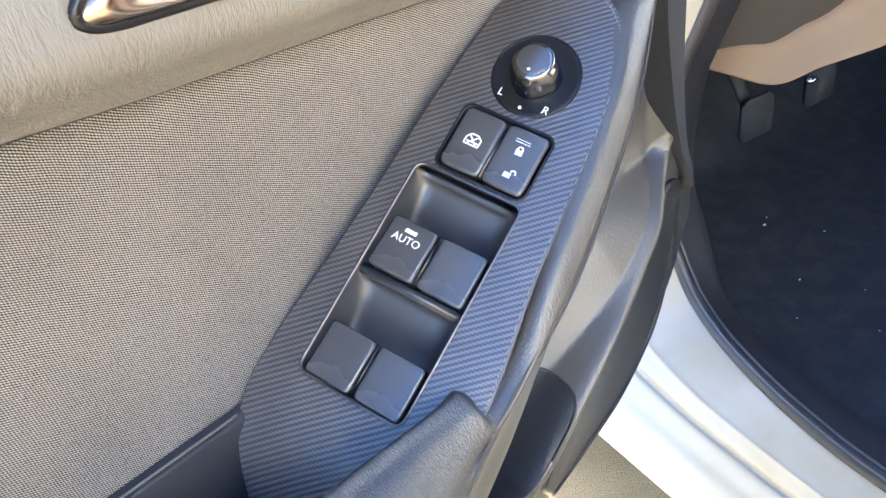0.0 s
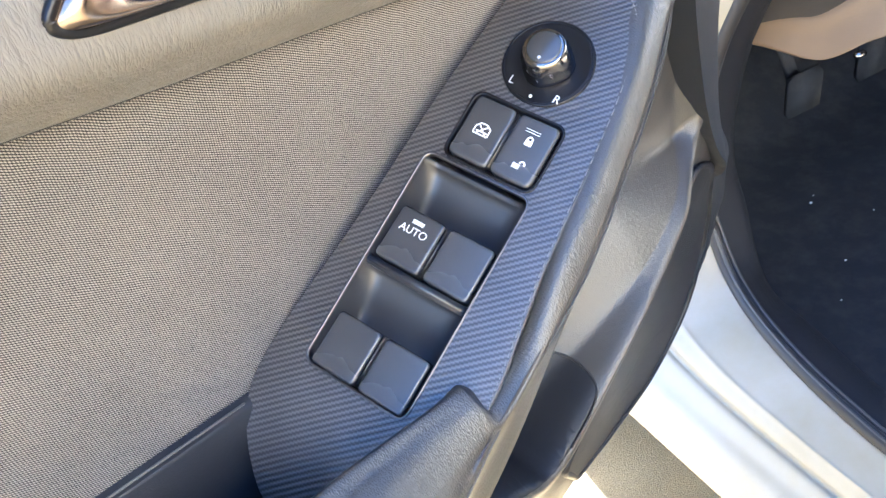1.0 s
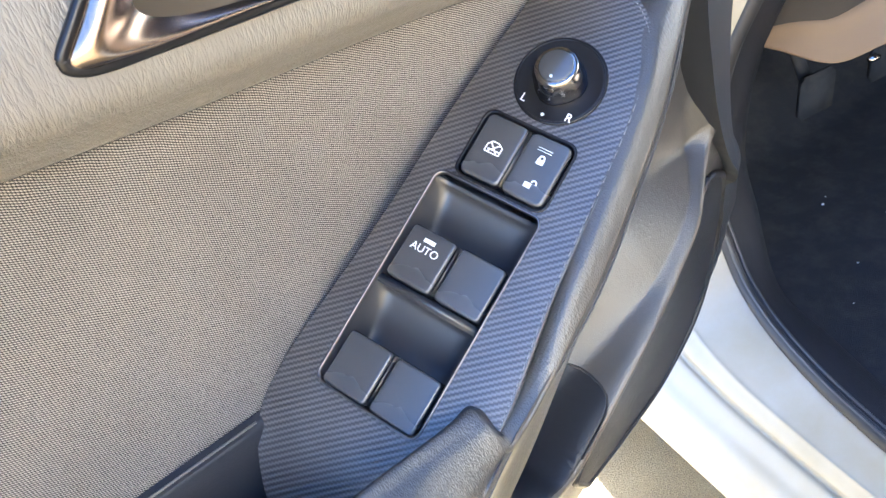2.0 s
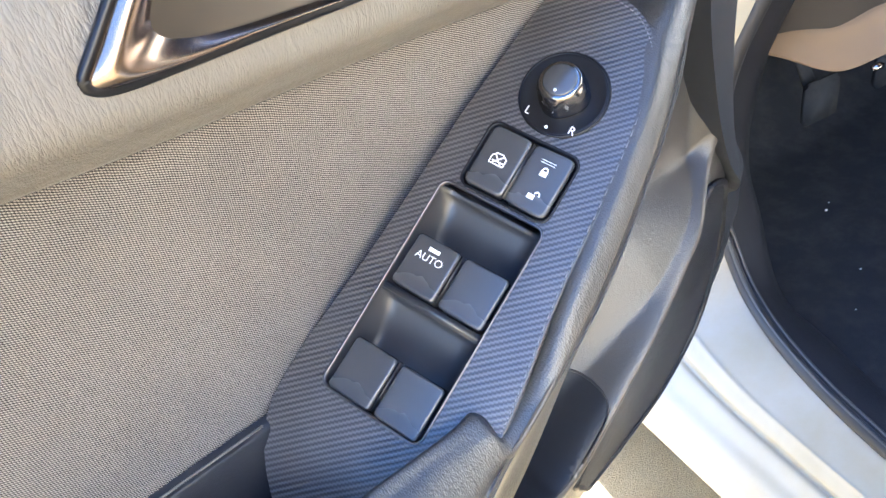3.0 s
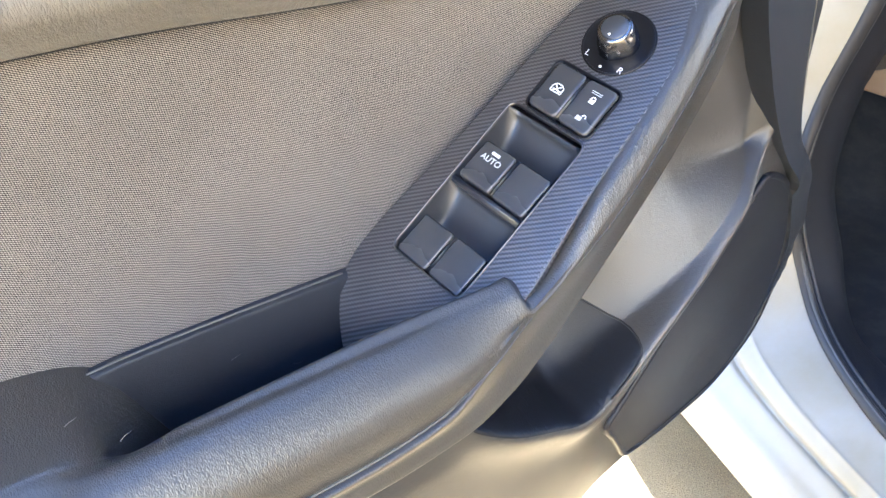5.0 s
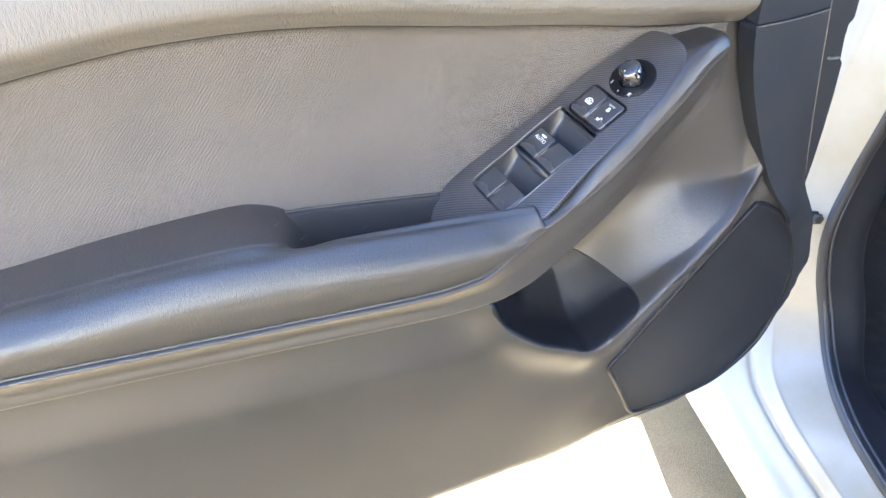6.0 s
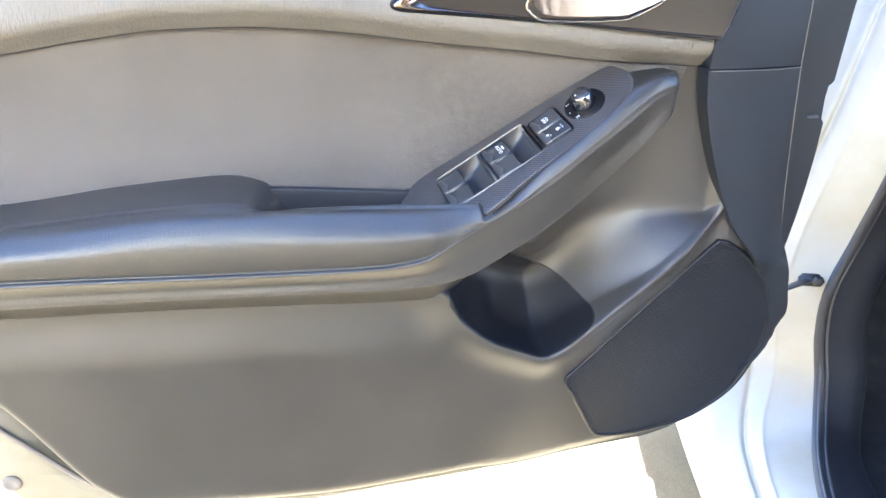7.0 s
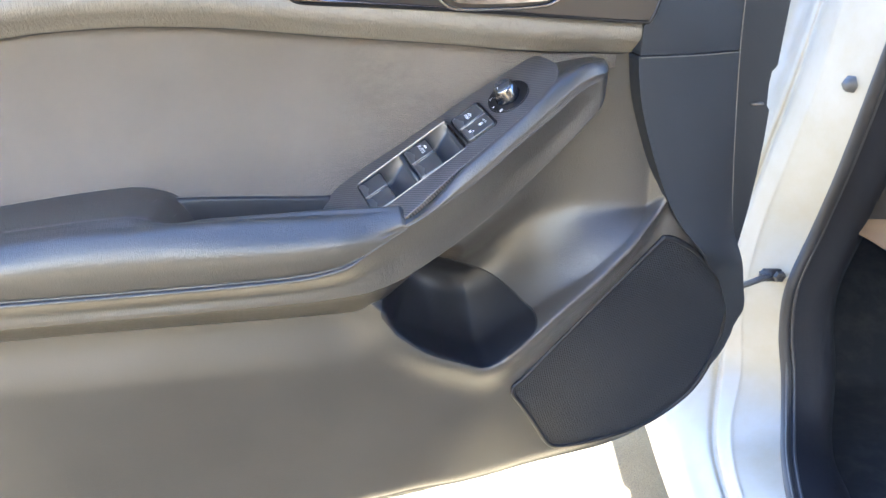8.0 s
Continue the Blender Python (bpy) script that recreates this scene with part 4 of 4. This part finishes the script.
UNDER = [(0.30, y, 0.19) if k < 6 else (0.25, y + 0.4, z) for k, (x, y, z) in enumerate(LOW)]


def between(a, b, f, deep):
    """A rail between two rails of the frame, pressed in by deep."""
    out = []
    for k, (p, q) in enumerate(zip(a, b)):
        push = (0.7, 0.0, -0.7) if k < 6 else (0.7, 0.7, 0.0)
        out.append(tuple(u + (v - u) * f + deep * w for u, v, w in zip(p, q, push)))
    return out


rails = [spline(r, 90) for r in (SEAL, between(SEAL, MID, 0.5, -0.0025), between(SEAL, MID, 0.9, -0.0050), between(MID, STEP, 0.0, -0.0062), between(MID, STEP, 0.10, -0.0052), between(MID, STEP, 0.35, -0.0025), between(MID, STEP, 0.5, 0.003), between(MID, STEP, 0.62, -0.0015), STEP, between(STEP, OUT, 0.45, -0.004), OUT, LOW, UNDER)]
rows = [spline([r[i] for r in rails], 112) for i in range(90)]
part("door_frame", skin(rows), PAINT, body, "white painted sill and hinge pillar")
part("door_seal", tube([(p[0] + 0.001, p[1], p[2] + 0.004) for p in spline(SEAL, 160)], 0.0068, 12), RUBBER, body, "black rubber door seal")
for off, up in ((-0.0005, 0.0095), (0.0085, 0.0085)):
    part("seal_lip", tube([(p[0] + off, p[1] - 0.003, p[2] + up) for p in spline(SEAL, 160)], 0.0019, 8), SEAL_LIP, body, "thin grey lip of the door seal")

# inside: scuff plate, kick panel, carpet, lower dash
INNER = [(p[0] + 0.014, p[1], p[2] + 0.008) for p in SEAL]
IN2 = [(p[0] + 0.075, p[1] + (0.0 if k < 5 else 0.03), (0.30 if k < 6 else p[2])) for k, p in enumerate(SEAL)]
IN3 = [(p[0] + 0.11, p[1] + (0.0 if k < 5 else 0.25), (0.20 if k < 6 else p[2])) for k, p in enumerate(SEAL)]
IN4 = [(p[0] + 0.12, p[1] + (0.0 if k < 5 else 0.60), (0.15 if k < 6 else p[2])) for k, p in enumerate(SEAL)]
UNDER_SEAL = [(p[0] + 0.002, p[1] + 0.003, p[2] + 0.002) for p in SEAL]
rails = [spline(r, 80) for r in (UNDER_SEAL, INNER, IN2, IN3, IN4)]
part("kick_panel", skin([spline([r[i] for r in rails], 22) for i in range(80)]), KICK, body, "black grained plastic sill and kick panel")
bm = bmesh.new()
bmesh.ops.create_grid(bm, x_segments=40, y_segments=60, size=1)
for v in bm.verts:
    x, y = 0.36 + (v.co.x + 1) * 0.62, -1.1 + (v.co.y + 1) * 1.05
    v.co = (x, y, 0.20 + 0.006 * noise.noise((x * 9, y * 9, 0)) + 0.9 * max(0, y - 0.55) ** 1.2)
part("carpet", bm, CARPET, body, "dark dusty carpet")
part("firewall", block(1.5, 0.05, 0.98, 0.01, (1.0, 0.93, 0.49)), CARPET, body)
# unseen far side, pillars and rear wall, added to close the cabin against light
part("far_side", block(0.05, 3.4, 0.82, 0.01, (1.62, -0.8, 0.54)), DARK_PLASTIC, body)
for y0, y1 in ((0.85, 0.12), (-0.80, -0.84), (-2.35, -2.35)):
    part("roof_pillar", tube([(1.62, y0, 0.94), (1.615, y1 * 0.5 + y0 * 0.5, 1.2), (1.60, y1, 1.45)], 0.035, 10), DARK_PLASTIC, body, "unseen pillar under the added roof")
part("rear_wall", block(1.36, 0.05, 1.3, 0.01, (0.96, -2.5, 0.78)), DARK_PLASTIC, body)
# unseen roof added to block the sky; its dark lining dims reflections
part("roof", block(1.36, 2.75, 0.05, 0.02, (0.96, -1.225, 1.46)), PAINT, body)
part("headliner", block(1.34, 2.73, 0.03, 0.01, (0.96, -1.225, 1.415)), KICK, body, "unseen headliner kept dark to hold reflections down")
# unseen seat, added so that the door trim picks up warm sunlit reflections
SEAT_CLOTH = grained("tan_seat_cloth", (0.46, 0.35, 0.22), 0.85, 700, (1, 1, 1), 0.0006, 0.4, spec=0.2)
part("seat_cushion", block(0.50, 0.54, 0.15, 0.05, (0.70, -0.50, 0.47)), SEAT_CLOTH, body, "unseen tan seat cushion added for warm bounce")
part("seat_base", block(0.42, 0.46, 0.22, 0.02, (0.70, -0.50, 0.30)), KICK, body)
part("seat_backrest", block(0.50, 0.14, 0.66, 0.05, (0.70, -0.83, 0.80)), SEAT_CLOTH, body, "unseen tan seat backrest added for warm bounce")
lower, upper = [], []
for x in np.concatenate((np.linspace(0.425, 0.62, 80), np.linspace(0.63, 1.55, 30))):
    y = 0.12 + 0.142 * math.exp(-(x - 0.425) / 0.055)
    zb = float(smooth(x, (0.42, 0.432, 0.455, 0.485, 0.545, 0.80, 1.6), (0.5735, 0.570, 0.560, 0.579, 0.593, 0.61, 0.62)))
    zt = zb + float(smooth(x, (0.42, 0.455, 0.485, 0.545, 0.80, 1.6), (0.008, 0.040, 0.040, 0.056, 0.07, 0.07)))
    k = 0.012 + 0.16 * min(0.3, x - 0.425)
    lower.append(spline([(x, 0.60, zb + 0.03), (x, y + 0.10, zb + 0.012), (x, y + 0.02, zb + 0.001), (x, y + 0.002, zb), (x, y, zb + 0.004), (x, y + k * 0.6, zb * 0.4 + zt * 0.6), (x, y + k, zt), (x, y + k + 0.03, zt + 0.004)], 40))
    upper.append(spline([(x, y + k + 0.02, zt - 0.002), (x, y + k + 0.001, zt + 0.001), (x, y + k - 0.002, zt + 0.006), (x, y + k - 0.02, 0.70), (x, y + k - 0.03, 0.80), (x, 0.27, 0.90), (x, 0.50, 0.98), (x, 0.95, 1.02)], 40))
part("dashboard", skin(upper, False, False), DASH_TOP, body, "dark plastic dashboard")
part("lower_dash_panel", skin(lower, False, True), DASH, body, "tan brown lower dashboard panel")

part("dash_clip", block(0.012, 0.007, 0.005, 0.001, (0.477, 0.173, 0.5665)), CHROME, body, "bright metal clip under the dashboard")

# check strap between pillar and door, screws, pedals, wheels
strap = part("check_strap", tube([(0.25, 0.20, 0.516), (0.29, 0.232, 0.515), (0.328, 0.264, 0.514)], 0.006, 8, flat=0.5), STEEL, body, "steel door check strap")
part("strap_bracket", block(0.030, 0.013, 0.016, 0.004, (0.333, 0.268, 0.514)), DARK_STEEL, body, "dark steel bracket")
part("strap_bolt", lathe([(0.0001, 0.0), (0.0075, 0.0), (0.0082, 0.002), (0.006, 0.005), (0.0035, 0.0055), (0.003, 0.004), (0.0001, 0.004)], 6), DARK_STEEL, body, "dark hexagon bolt head", flat=True, m=pose(0.340, 0.261, 0.515, 90, 0, 0))
part("pillar_bolt", lathe([(0.0001, 0.0), (0.010, 0.0), (0.010, 0.002), (0.0072, 0.003), (0.0068, 0.008), (0.0001, 0.009)], 6), STEEL, body, "grey hexagon bolt head", m=pose(0.3685, 0.2085, 0.760, 90, 0, -60))
for x, y, z in ((0.640, 0.36, 0.415), (0.80, 0.38, 0.405)):
    part("pedal_arm", tube([(x + 0.01, y + 0.14, z + 0.22), (x + 0.005, y + 0.07, z + 0.09), (x, y + 0.012, z)], 0.013, 10, flat=0.5), CARPET, body)
    part("pedal", block(0.06, 0.016, 0.06, 0.006, (x, y, z - 0.005)), CARPET, body, "black ribbed pedal pad")
for x, y in ((0.33, 1.25), (0.33, -1.9), (1.62, 1.25), (1.62, -1.9)):
    part("tyre", lathe([(0.20, -0.10), (0.30, -0.10), (0.315, -0.07), (0.315, 0.07), (0.30, 0.10), (0.20, 0.10)], 40), RUBBER, body, "black tyre", m=pose(x, y, 0.315, 0, 90, 0))

# crumbs on the carpet and lint in the pull cup
rng = random.Random(4)
bm = bmesh.new()
for x, y, size in ((0.694, 0.369, 0.006), (0.712, 0.380, 0.003), (0.62, 0.25, 0.0025), (0.60, 0.12, 0.002), (0.66, 0.18, 0.0018), (0.74, 0.30, 0.0018), (0.55, 0.20, 0.0022), (0.58, 0.05, 0.002), (0.65, 0.02, 0.0018)):
    got = bmesh.ops.create_icosphere(bm, subdivisions=1, radius=size * 0.6)
    k = [rng.uniform(0.6, 1.6), rng.uniform(0.5, 1.2), rng.uniform(0.3, 0.7)]
    for v in got["verts"]:
        v.co = Vector((v.co.x * k[0] + x, v.co.y * k[1] + y, v.co.z * k[2] + 0.207 + 0.006 * noise.noise((x * 9, y * 9, 0))))
tagged(part("crumbs", bm, WHITE_INK, None, m=CF), "small pale crumbs scattered on the dark carpet", "crumbs", kind="stuff")
bm = bmesh.new()
for x, y, z, a in ((-0.232, -0.006, 0.690, 0.5), (-0.205, -0.006, 0.672, -0.6), (-0.300, -0.040, 0.7245, 0.8), (-0.285, -0.050, 0.716, 1.0)):
    q = tube([(x, y - 0.001, z), (x + 0.002, y - 0.0015, z + 0.002 * a), (x + 0.005, y - 0.001, z + 0.0025 * a)], 0.0001, 5)
    tmp = bpy.data.meshes.new("tmp")
    q.to_mesh(tmp)
    q.free()
    bm.from_mesh(tmp)
    bpy.data.meshes.remove(tmp)
tagged(part("lint", bm, THREAD, None, m=door.matrix_world), "short pale fibres of lint in the pull cup", "lint", kind="stuff")
